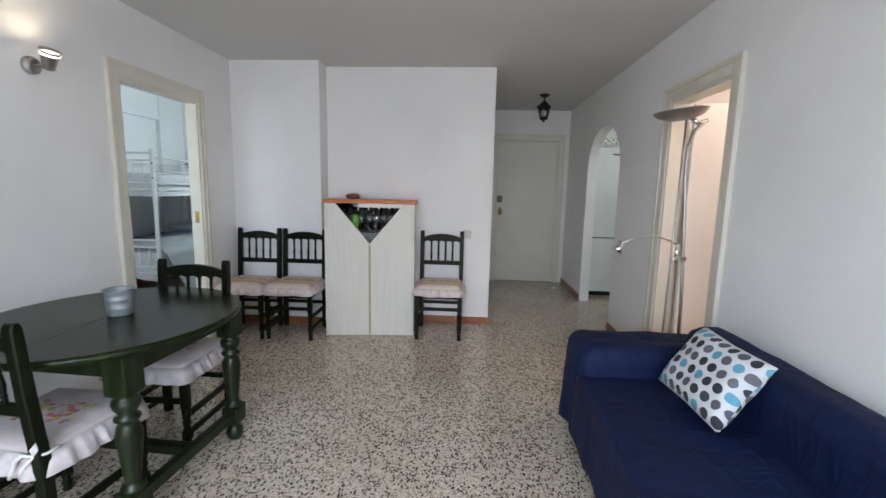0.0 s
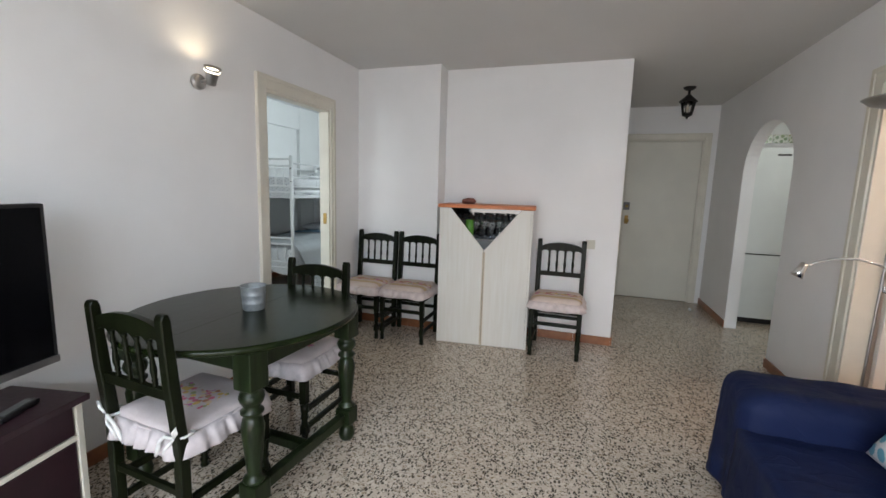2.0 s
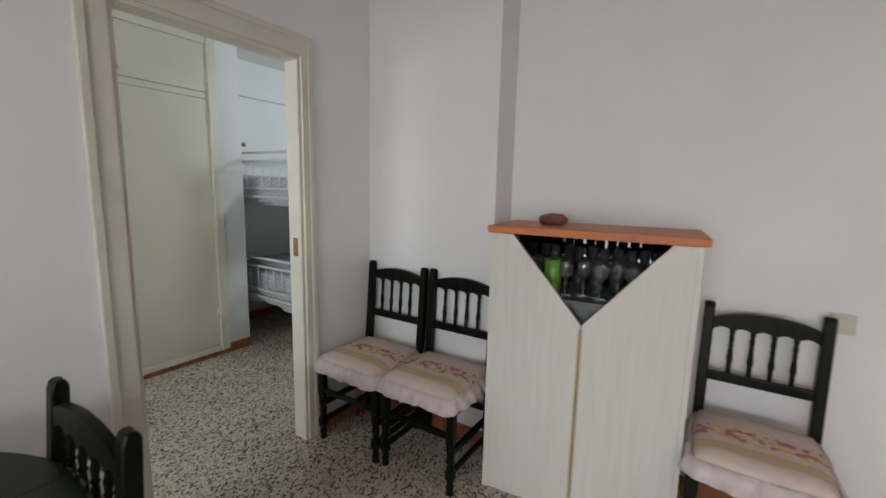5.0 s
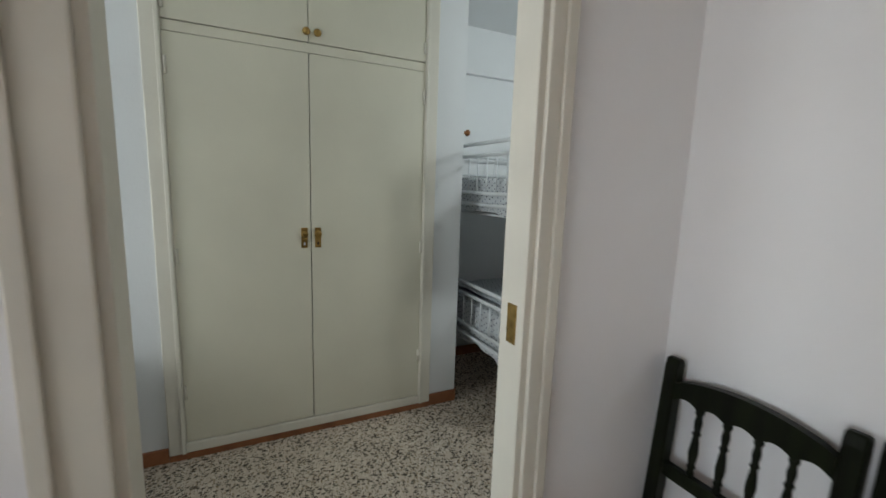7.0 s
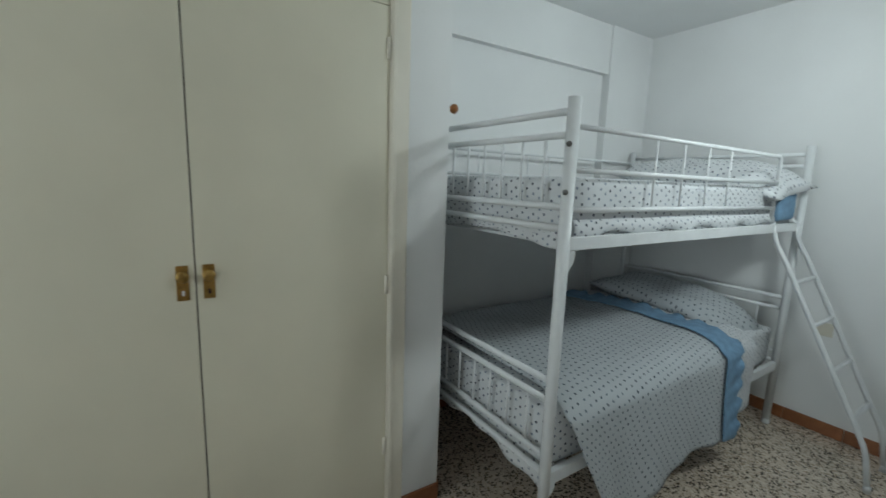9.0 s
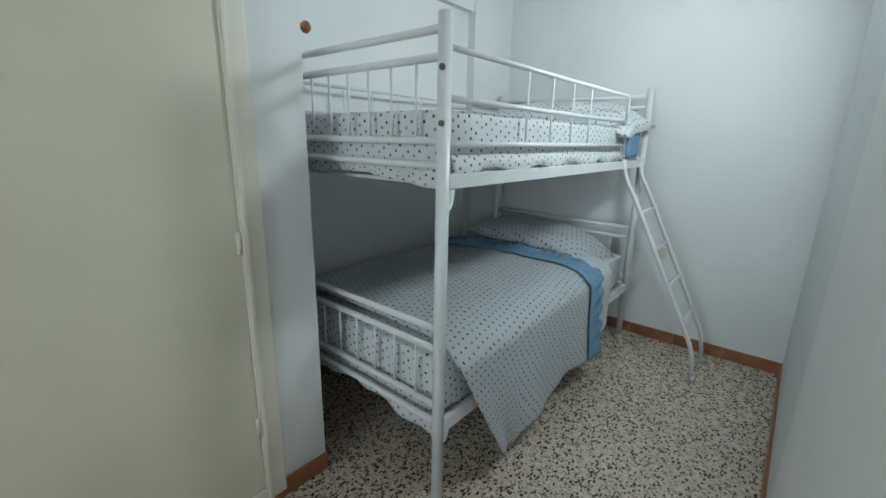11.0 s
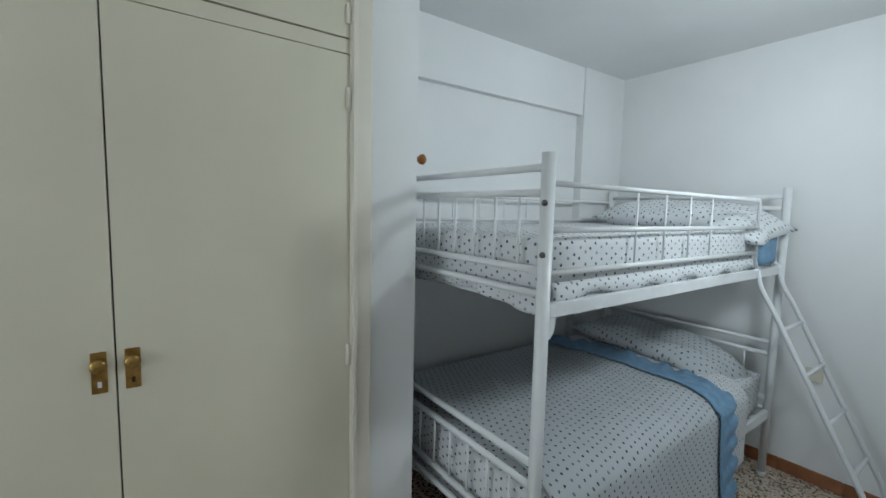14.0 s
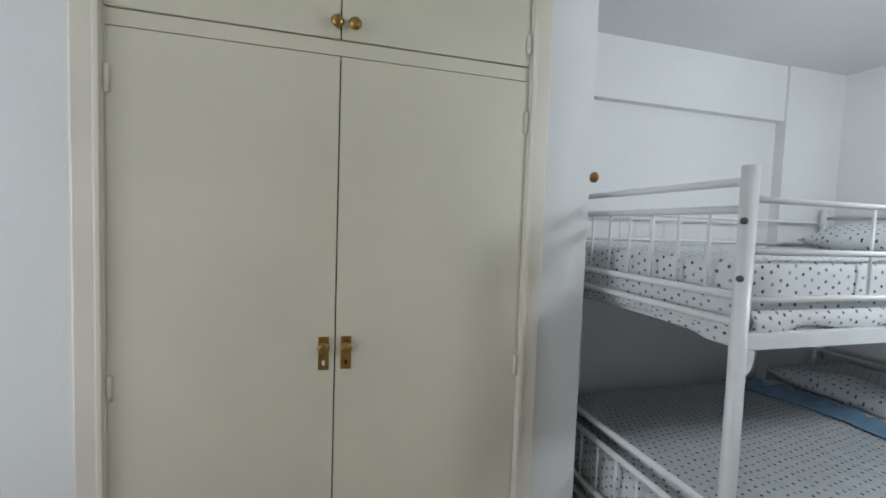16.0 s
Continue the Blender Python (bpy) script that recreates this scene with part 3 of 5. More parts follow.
for y in (4.8, 5.375):
    part("window_frame", bm_box(WX - 0.045, WX - 0.015, y, y + 0.025, 1.88, 2.36, 0.003), WHITEMETAL, win)
for z in (1.88, 2.335):
    part("window_frame", bm_box(WX - 0.044, WX - 0.016, 4.8255, 5.3745, z, z + 0.025, 0.003), WHITEMETAL, win)
pane = part("pane", bm_box(WX - 0.033, WX - 0.028, 4.8255, 5.3745, 1.9055, 2.3345), GLASS, win)
pane.visible_shadow = False
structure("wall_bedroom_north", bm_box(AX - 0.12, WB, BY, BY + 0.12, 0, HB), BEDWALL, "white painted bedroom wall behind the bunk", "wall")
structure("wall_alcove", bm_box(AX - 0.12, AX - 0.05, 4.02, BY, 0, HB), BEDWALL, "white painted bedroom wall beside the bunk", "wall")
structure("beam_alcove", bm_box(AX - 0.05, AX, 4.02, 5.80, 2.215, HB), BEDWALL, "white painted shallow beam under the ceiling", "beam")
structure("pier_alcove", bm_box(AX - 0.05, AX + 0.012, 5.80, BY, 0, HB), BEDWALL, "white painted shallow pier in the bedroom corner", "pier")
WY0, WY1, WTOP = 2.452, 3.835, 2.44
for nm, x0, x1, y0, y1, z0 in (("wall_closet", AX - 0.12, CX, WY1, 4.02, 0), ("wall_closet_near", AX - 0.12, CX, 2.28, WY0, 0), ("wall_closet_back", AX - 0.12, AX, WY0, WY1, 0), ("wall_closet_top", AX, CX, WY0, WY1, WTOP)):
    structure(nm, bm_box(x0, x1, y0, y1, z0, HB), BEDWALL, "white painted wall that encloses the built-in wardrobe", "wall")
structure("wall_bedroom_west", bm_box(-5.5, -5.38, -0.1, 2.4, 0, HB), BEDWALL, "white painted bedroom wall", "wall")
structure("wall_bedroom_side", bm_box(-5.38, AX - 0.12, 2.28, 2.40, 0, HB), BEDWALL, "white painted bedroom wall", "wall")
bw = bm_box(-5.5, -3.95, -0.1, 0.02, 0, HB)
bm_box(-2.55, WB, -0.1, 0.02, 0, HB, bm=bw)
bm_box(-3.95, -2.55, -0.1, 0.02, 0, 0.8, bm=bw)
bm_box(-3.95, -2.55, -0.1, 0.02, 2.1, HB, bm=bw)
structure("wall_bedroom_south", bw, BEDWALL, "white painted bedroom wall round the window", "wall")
win = thing("window_2", "white framed bedroom window with clear panes", "window", kind="structure")
for x in (-3.95, -3.275, -2.60):
    part("window_frame", bm_box(x, x + 0.05, -0.07, -0.02, 0.8, 2.1, 0.004), WHITEMETAL, win)
for z in (0.8, 2.05):
    part("window_frame", bm_box(-3.90, -2.60, -0.066, -0.024, z, z + 0.05, 0.004), WHITEMETAL, win)
for x in (-3.90, -3.225):
    pane = part("pane", bm_box(x, x + 0.625, -0.048, -0.042, 0.85, 2.05), GLASS, win)
    pane.visible_shadow = False

# side room and kitchen shells
sh = bm_box(RX + 0.11, 3.2, 1.3, 1.42, 0, H)
bm_box(RX + 0.11, 3.2, 3.55, 3.67, 0, H, bm=sh)
bm_box(3.08, 3.2, 1.42, 3.55, 0, H, bm=sh)
structure("wall_side_room", sh, WALL, "white painted walls of the small side room", "wall")
kt = bm_box(3.08, 3.2, 3.67, 6.20, 0, H)
bm_box(RX + 0.11, 3.2, 6.20, 6.32, 0, H, bm=kt)
structure("wall_kitchen", kt, WALL, "white walls of the kitchen", "wall")

# skirting tiles, a run of separate pieces on each wall
skirt = thing("baseboard", "glazed red-brown tile skirting along the walls", "baseboard", kind="structure")
TILE = 0.30


def skirting(axis, fixed, a, b, side, height=0.075):
    """Tiles along a wall: axis 'x' or 'y' runs from a to b, on the face at fixed, standing out towards side."""
    n = max(1, round((b - a) / TILE))
    step = (b - a) / n
    me = None
    for k in range(n):
        p, q = a + k * step + 0.0012, a + (k + 1) * step - 0.0012
        if me is None:
            bm = bm_box(-(q - p) / 2, (q - p) / 2, -0.006, 0.006, 0, height, 0.002, seg=1)
            me = mesh_of("skirting_tile", bm, SKIRT)
        mid = (p + q) / 2
        w = fixed + side * 0.0065
        again("skirting_tile", me, skirt, pose(mid, w, 0.0015) if axis == "x" else pose(w, mid, 0.0015, 0, 0, 90))


skirting("x", MY, -1.505, 0.10, -1)
skirting("x", SY, WX + 0.013, -1.51, -1)
skirting("y", -1.51, SY, MY - 0.013, 1)
skirting("y", 0.10, MY, EY, 1)
skirting("y", WX, FRONT, D0 - 0.09, 1)
skirting("y", WX, D1 + 0.062, SY - 0.013, 1)
skirting("y", RX, FRONT, S0 - 0.09, -1)
skirting("y", RX, S1 + 0.085, A0, -1)
skirting("y", RX, A1, EY, -1)
skirting("x", BY, AX + 0.013, WB - 0.013, -1)
skirting("y", WB, D1 + 0.065, BY, -1)
skirting("y", CX, WY1, 4.02, 1)
skirting("x", 4.02, AX, CX, 1)
skirting("y", CX, 2.28, WY0, 1)
skirting("y", AX, 4.033, BY - 0.013, 1)


def door_frame(name, axis, a, b, top, face0, face1, label, width=0.082, width_b=None):
    """Lining of a doorway with a stepped architrave on both faces."""
    fr = thing(name, label, "door frame", kind="structure")

    def bar(nm, u0, u1, z0, z1, w0, w1, bev=0.004):
        if axis == "y":
            part(nm, bm_box(w0, w1, u0, u1, z0, z1, bev), CREAM, fr)
        else:
            part(nm, bm_box(u0, u1, w0, w1, z0, z1, bev), CREAM, fr)

    t = 0.03
    wb = width_b or width
    bar("jamb", a - 0.001, a + t, 0, top - t, face0 - 0.004, face1 + 0.004)
    bar("jamb", b - t, b + 0.001, 0, top - t, face0 - 0.004, face1 + 0.004)
    bar("head", a, b, top - t, top + 0.001, face0 - 0.004, face1 + 0.004)
    for w0, w1, s in ((face1, face1 + 0.016, 1), (face0 - 0.016, face0, -1)):
        bar("architrave", a - width, a + 0.012, 0, top + width, w0, w1)
        bar("architrave", b - 0.012, b + wb, 0, top + width, w0, w1)
        bar("architrave", a + 0.0125, b - 0.0125, top - 0.012, top + width, w0, w1)
        e0, e1 = (w1, w1 + 0.01) if s > 0 else (w0 - 0.01, w0)
        bar("moulding", a - width, a - width + 0.028, 0, top + width, e0, e1, 0.004)
        bar("moulding", b + wb - 0.028, b + wb, 0, top + width, e0, e1, 0.004)
        bar("moulding", a - width + 0.0285, b + wb - 0.0285, top + width - 0.028, top + width, e0, e1, 0.004)
    return fr


fr = door_frame("door_frame_1", "y", D0, D1, DH, WB, WX, "cream painted timber frame of the bedroom doorway", width_b=0.05)
part("strike_plate", bm_box(-2.40, -2.368, D1 - 0.034, D1 - 0.0285, 1.02, 1.115, 0.001), BRASS, fr, "worn brass strike plate")
door_frame("door_frame_2", "y", S0, S1, SH, RX, RX + 0.11, "cream painted timber frame of the side-room doorway")
door_frame("door_frame_3", "x", EX0, EX1, EH, EY, EY + 0.16, "cream painted timber frame of the front door", 0.06)

door = thing("door_1", "closed plain cream front door with brass lock and knob", "door", kind="structure")
part("leaf", bm_box(EX0 + 0.032, EX1 - 0.032, EY + 0.012, EY + 0.05, 0.008, EH - 0.033, 0.003), DOORPAINT, door)
part("lock_box", bm_box(EX0 + 0.03, EX0 + 0.105, EY - 0.022, EY + 0.011, 1.165, 1.265, 0.004), LOCKSTEEL, door, "grey steel lock box")
part("lock_knob", smooth(bm_lathe([(0.012, 0), (0.02, 0.004), (0.02, 0.02), (0.008, 0.026)], sides=16)), BRASS, door).matrix_basis = pose(EX0 + 0.07, EY - 0.022, 1.215, 90)
part("escutcheon", bm_box(EX0 + 0.055, EX0 + 0.10, EY + 0.002, EY + 0.012, 0.98, 1.09, 0.004), BRASS, door)
part("door_knob", smooth(bm_lathe([(0.010, 0), (0.010, 0.03), (0.026, 0.036), (0.031, 0.05), (0.024, 0.064), (0.006, 0.068)], sides=18)), BRASS, door, "round brass knob").matrix_basis = pose(EX0 + 0.077, EY + 0.004, 1.025, 90)

door = thing("door_2", "plain white interior door standing open at a right angle", "door", kind="structure")
part("leaf", bm_box(RX + 0.13, RX + 0.80, S1 - 0.075, S1 - 0.038, 0.008, SH - 0.035, 0.003), WHITEDOOR, door)
part("door_knob", smooth(bm_lathe([(0.010, 0), (0.010, 0.03), (0.024, 0.036), (0.028, 0.05), (0.02, 0.062), (0.006, 0.066)], sides=18)), BRASS, door).matrix_basis = pose(RX + 0.735, S1 - 0.075, 1.03, 90)


# ---- living room ----
def turned(profile, z0, z1):
    """Turned member: (radius, share of the height) pairs laid between two heights."""
    return [(r, z0 + s * (z1 - z0)) for r, s in profile]


BALUSTER = [(0.008, 0), (0.010, 0.06), (0.007, 0.10), (0.011, 0.14), (0.008, 0.18), (0.012, 0.34), (0.009, 0.52), (0.007, 0.60), (0.011, 0.64), (0.007, 0.68), (0.010, 0.80), (0.007, 0.90), (0.011, 0.95), (0.009, 1)]
LEG = [(0.017, 0), (0.020, 0.03), (0.015, 0.10), (0.021, 0.16), (0.014, 0.20), (0.019, 0.34), (0.021, 0.50), (0.015, 0.62), (0.022, 0.68), (0.016, 0.74), (0.021, 0.86), (0.021, 1)]


def dining_chair(m, label):
    """Rustic chair; the seat's centre is the origin, it faces +y."""
    ch = thing("dining_chair", label, "chair", m, group="green dining chairs")
    w, d = 0.19, 0.185
    for s in (-1, 1):
        post = [(-d - 0.005 - 0.018, 0), (-d + 0.018, 0), (-d + 0.018, 0.44), (-d - 0.004, 0.70), (-d - 0.022, 0.935), (-d - 0.03, 0.957), (-d - 0.05, 0.957), (-d - 0.058, 0.94), (-d - 0.046, 0.70), (-d - 0.023, 0.44)]
        bm = bm_prism(post, "x", s * w - 0.019, s * w + 0.019)
        bmesh.ops.bevel(bm, geom=bm.edges[:], offset=0.004, segments=1, affect="EDGES")
        part("back_post", bm, CHAIRWOOD, ch)
    n = 14
    top = [(-w + 0.019 + (2 * w - 0.038) * k / n, 0.895 + 0.034 * math.sin(math.pi * k / n) ** 0.7) for k in range(n + 1)]
    low = []
    for k in range(30, -1, -1):
        u = k / 30
        low.append((-w + 0.019 + (2 * w - 0.038) * u, 0.845 + 0.016 * abs(math.sin(math.pi * 5 * u))))
    bm = bm_prism(top + low, "y", -0.011, 0.011)
    bmesh.ops.transform(bm, matrix=pose(0, -d - 0.032, 0, 0, 0, 0), verts=bm.verts)
    part("top_rail", bm, CHAIRWOOD, ch)
    part("lower_rail", bm_box(-w + 0.018, w - 0.018, -d - 0.03, -d - 0.008, 0.625, 0.665, 0.004), CHAIRWOOD, ch)
    me = None
    for k in range(4):
        x = -w + 0.019 + (2 * w - 0.038) * (k + 1) / 5
        if me is None:
            me = mesh_of("spindle", bm_lathe(turned(BALUSTER, 0.0, 0.186), sides=10), CHAIRWOOD)
        again("spindle", me, ch, pose(x, -d - 0.02, 0.664, 3.6))
    part("seat", bm_box(-0.19, 0.19, -0.165, 0.195, 0.437, 0.462, 0.008), CHAIRWOOD, ch)
    for y in (-0.19, 0.18):
        part("apron", bm_box(-w + 0.02, w - 0.02, y - 0.011, y + 0.011, 0.382, 0.436, 0.003), CHAIRWOOD, ch)
    for x in (-w, w):
        part("apron", bm_box(x - 0.011, x + 0.011, -0.165, 0.165, 0.382, 0.436, 0.003), CHAIRWOOD, ch)
    me = None
    for s in (-1, 1):
        if me is None:
            bm = bm_lathe(turned(LEG, 0.0, 0.25), sides=12)
            bm_box(-0.019, 0.019, -0.019, 0.019, 0.25, 0.437, 0.003, bm=bm, seg=1)
            bm_box(-0.019, 0.019, -0.019, 0.019, 0.075, 0.125, 0.003, bm=bm, seg=1)
            me = mesh_of("leg", bm, CHAIRWOOD)
        again("leg", me, ch, pose(s * w, 0.182, 0))
    for x in (-w, w):
        part("stretcher", bm_box(x - 0.009, x + 0.009, -0.168, 0.165, 0.19, 0.222, 0.003), CHAIRWOOD, ch)
        part("stretcher", bm_box(x - 0.009, x + 0.009, -0.168, 0.165, 0.09, 0.118, 0.003), CHAIRWOOD, ch)
    part("stretcher", bm_box(-w + 0.01, w - 0.01, 0.174, 0.19, 0.27, 0.30, 0.003), CHAIRWOOD, ch)
    part("stretcher", bm_box(-w + 0.01, w - 0.01, -0.198, -0.18, 0.235, 0.265, 0.003), CHAIRWOOD, ch)
    return ch


def seat_cushion(m, label, seed, ties=True, frill=None, skirt=0.060, pad_cloth=None):
    """Tie-on cushion with a gathered skirt; its underside rests at z = 0, seat centre at the origin."""
    rnd = random.Random(seed)
    cu = thing("seat_cushion", label, "cushion", m, group="floral seat cushions")
    hx, hy = 0.208, 0.205

    def pad(u, v):
        x, y = (u * 2 - 1), (v * 2 - 1)
        edge = max(abs(x), abs(y))
        k = 1 - 0.06 * (x * x * y * y)
        h = 0.038 * (1 - edge ** 8) + 0.004 * noise.noise(Vector((x * 3 + seed, y * 3, 0)))
        return (x * hx * k, y * hy * k, 0.004 + max(0.0, h))

    part("pad", thicken(bm_grid(18, 18, pad), -0.004), pad_cloth or FLORAL, cu)
    n = 168
    ph = rnd.random() * 6
    bm = bmesh.new()
    rows = []
    for k in range(n):
        ang = 2 * math.pi * k / n
        c, s = math.cos(ang), math.sin(ang)
        q = (abs(c) ** 11 + abs(s) ** 11) ** (-1 / 11)
        x, y = c * q, s * q
        nx, ny = math.copysign(abs(x) ** 4, x), math.copysign(abs(y) ** 4, y)
        nl = math.hypot(nx, ny)
        nx, ny = nx / nl, ny / nl
        wav = math.sin(k * 0.75 + ph) * 0.6 + math.sin(k * 1.31 + 2 * ph) * 0.4
        drop = skirt + 0.012 * noise.noise(Vector((c * 2.5, s * 2.5, seed)))
        out = 0.024 + 0.011 * wav
        bx, by = x * hx * 0.985, y * hy * 0.985
        rows.append([bm.verts.new((bx, by, 0.016)), bm.verts.new((bx + nx * out * 0.6, by + ny * out * 0.6, 0.008 - drop * 0.35)), bm.verts.new((bx + nx * out * 1.2, by + ny * out * 1.2, -drop + 0.005 * wav))])
    for k in range(n):
        a, b = rows[k], rows[(k + 1) % n]
        for j in range(2):
            bm.faces.new((a[j], b[j], b[j + 1], a[j + 1])).smooth = True
    part("ruffle", thicken(bm, 0.0025), frill or RUFFLE, cu, "gathered cotton frill")
    if ties:
        for s in (-1, 1):
            x, y = s * 0.19, -0.213
            ring = [(x - s * 0.025, -0.155, 0.018), (x + s * 0.024, -0.158, 0.022), (x + s * 0.027, y + 0.01, 0.024), (x + s * 0.004, y - 0.004, 0.022), (x - s * 0.024, y, 0.02), (x - s * 0.026, -0.16, 0.018)]
            bm = bm_tube(ring, 0.005, sides=8)
            bm_tube([(x, y - 0.006, 0.022), (x - s * 0.03, y - 0.02, 0.03), (x - s * 0.06, y - 0.018, 0.004), (x - s * 0.085, y - 0.012, -0.045), (x - s * 0.10, y - 0.01, -0.072)], [0.004, 0.007, 0.0075, 0.008, 0.006], bm=bm, sides=8)
            bm_tube([(x, y - 0.006, 0.022), (x - s * 0.02, y - 0.018, -0.005), (x - s * 0.045, y - 0.014, -0.03), (x - s * 0.06, y - 0.01, -0.062)], [0.004, 0.006, 0.0065, 0.005], bm=bm, sides=8)
            bm_tube([(x, y - 0.006, 0.022), (x + s * 0.012, y - 0.02, 0.055), (x + s * 0.024, y - 0.018, 0.075), (x + s * 0.018, y - 0.012, 0.05), (x, y - 0.006, 0.024)], [0.004, 0.006, 0.006, 0.006, 0.004], bm=bm, sides=8)
            part("tie", bm, WHITECLOTH, cu, "white cotton bow")
    return cu


CHAIR = "dark green wooden chair with turned spindles"
FLOWERS = "cream cushion with a flowered band and frilled skirt"
for k, (x, y, rz, lab, clab) in enumerate((
        (-2.10, 3.625, 180, CHAIR + " against the block wall", FLOWERS + " on a chair"),
        (-1.668, 3.64, 180, CHAIR + " beside the bar cabinet", FLOWERS + " on a chair"),
        (-0.369, 3.785, 180, CHAIR + " against the back wall", FLOWERS + " on a chair"),
        (-1.675, 1.372, -4, CHAIR + " drawn up to the table", "white frilled cushion with pink flowers, tied with bows"),
        (-1.69, 2.045, 180, CHAIR + " behind the table", "white frilled cushion with pink flowers"))):
    m = pose(x, y, 0, 0, 0, rz) @ Matrix.Diagonal((1, 1, 0.955 if k > 2 else 0.985, 1))
    dining_chair(m, lab)
    seat_cushion(m @ pose(0, 0.01, 0.4625), clab, k + 1, ties=k == 3, frill=POSYFRILL if k > 2 else RUFFLE, skirt=0.064 if k > 2 else 0.05, pad_cloth=POSY if k > 2 else None)

# round table
tb = thing("dining_table", "round dark green wooden table with turned legs and stretchers", "table", pose(-1.69, 1.705, 0, 0, 0, -3))


def half_top(sign):
    a, b = 0.54, 0.505
    prof = [(0.965, 0.728), (0.99, 0.733), (1.0, 0.744), (0.996, 0.754), (0.98, 0.760)]
    bm = bmesh.new()
    n = 40
    rings = []
    for f, z in prof:
        ring = []
        for k in range(n + 1):
            t = math.pi * k / n * sign
            ring.append(bm.verts.new((a * f * math.cos(t), sign * 0.0012 + b * f * math.sin(t), z)))
        rings.append(ring)
    for r0, r1 in zip(rings, rings[1:]):
        for k in range(n):
            bm.faces.new((r0[k], r0[k + 1], r1[k + 1], r1[k])).smooth = True
    bm.faces.new(rings[-1])
    bm.faces.new(rings[0][::-1])
    bm.faces.new([r[0] for r in rings] + [r[-1] for r in rings[::-1]])
    bmesh.ops.recalc_face_normals(bm, faces=bm.faces)
    return bm


for s in (1, -1):
    part("tabletop", half_top(s), GREENTOP, tb).matrix_basis = pose(0, 0, 0, 0, 0, 95)
TLEG = [(0.026, 0), (0.038, 0.15), (0.043, 0.42), (0.034, 0.72), (0.025, 0.82), (0.036, 1.0)]
TLEG2 = [(0.036, 0), (0.043, 0.02), (0.043, 0.045), (0.028, 0.07), (0.027, 0.10), (0.033, 0.25), (0.042, 0.50), (0.045, 0.60), (0.036, 0.69), (0.028, 0.72), (0.044, 0.745), (0.044, 0.77), (0.028, 0.80), (0.044, 0.86), (0.049, 0.91), (0.044, 0.95), (0.030, 0.975), (0.042, 1.0)]
bm = bm_lathe(turned(TLEG, 0, 0.10), sides=18)
bm_box(-0.042, 0.042, -0.042, 0.042, 0.098, 0.185, 0.006, bm=bm)
bm_lathe(turned(TLEG2, 0.184, 0.575), sides=18, bm=bm)
bm_box(-0.045, 0.045, -0.045, 0.045, 0.574, 0.727, 0.006, bm=bm)
tleg = mesh_of("leg", bm, GREEN)
for x in (-0.337, 0.337):
    for y in (-0.315, 0.315):
        again("leg", tleg, tb, pose(x, y, 0))
for y in (-0.315, 0.315):
    part("apron", bm_box(-0.292, 0.292, y - 0.012, y + 0.012, 0.635, 0.727, 0.003), GREEN, tb)
for x in (-0.337, 0.337):
    part("apron", bm_box(x - 0.012, x + 0.012, -0.27, 0.27, 0.635, 0.727, 0.003), GREEN, tb)
    part("stretcher", bm_box(x - 0.02, x + 0.02, -0.273, 0.273, 0.115, 0.165, 0.005), GREEN, tb)
part("stretcher", bm_box(-0.317, 0.317, -0.024, 0.024, 0.118, 0.162, 0.005), GREEN, tb)

pot = thing("metal_pot", "small galvanised metal pot standing on the table", "pot", pose(-1.665, 1.715, 0.7605))
part("bowl", bm_lathe([(0.0, 0.0), (0.046, 0.0), (0.048, 0.004), (0.050, 0.03), (0.0525, 0.034), (0.0505, 0.038), (0.053, 0.07), (0.0555, 0.074), (0.0535, 0.078), (0.056, 0.108), (0.059, 0.112), (0.058, 0.116), (0.054, 0.112), (0.050, 0.06), (0.045, 0.006), (0.0, 0.006)], sides=28, open_ends=True), ZINC, pot)

# bar cabinet with a triangular window
CW, CD, CT = 0.792, 0.385, 1.202
BARPOSE = pose(-0.993, 3.642, 0, 0, 0, 5.8)
bar = thing("bar_cabinet", "pale birch bar cabinet with orange top and triangular display opening", "cabinet", BARPOSE)
part("side_panel", bm_box(-CW / 2, -CW / 2 + 0.018, 0.0, CD, 0.0, CT), BIRCH, bar)
part("side_panel", bm_box(CW / 2 - 0.018, CW / 2, 0.0, CD, 0.0, CT), BIRCH, bar)
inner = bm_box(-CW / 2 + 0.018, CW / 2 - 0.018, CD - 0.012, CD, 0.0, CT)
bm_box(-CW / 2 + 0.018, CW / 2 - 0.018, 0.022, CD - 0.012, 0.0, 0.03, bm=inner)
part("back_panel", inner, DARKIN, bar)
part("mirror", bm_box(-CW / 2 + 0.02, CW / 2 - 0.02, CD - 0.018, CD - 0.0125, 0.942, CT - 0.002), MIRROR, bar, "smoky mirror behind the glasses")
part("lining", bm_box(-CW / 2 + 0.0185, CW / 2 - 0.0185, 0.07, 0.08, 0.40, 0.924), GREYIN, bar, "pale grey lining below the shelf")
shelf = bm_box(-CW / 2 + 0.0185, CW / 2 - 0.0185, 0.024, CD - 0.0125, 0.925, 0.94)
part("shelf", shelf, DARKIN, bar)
part("top", bm_box(-CW / 2 - 0.012, CW / 2 + 0.018, -0.022, CD + 0.005, CT + 0.0005, CT + 0.032, 0.006), ORANGE, bar, "orange stained wooden top")
TW, TZ = 0.30, 0.848
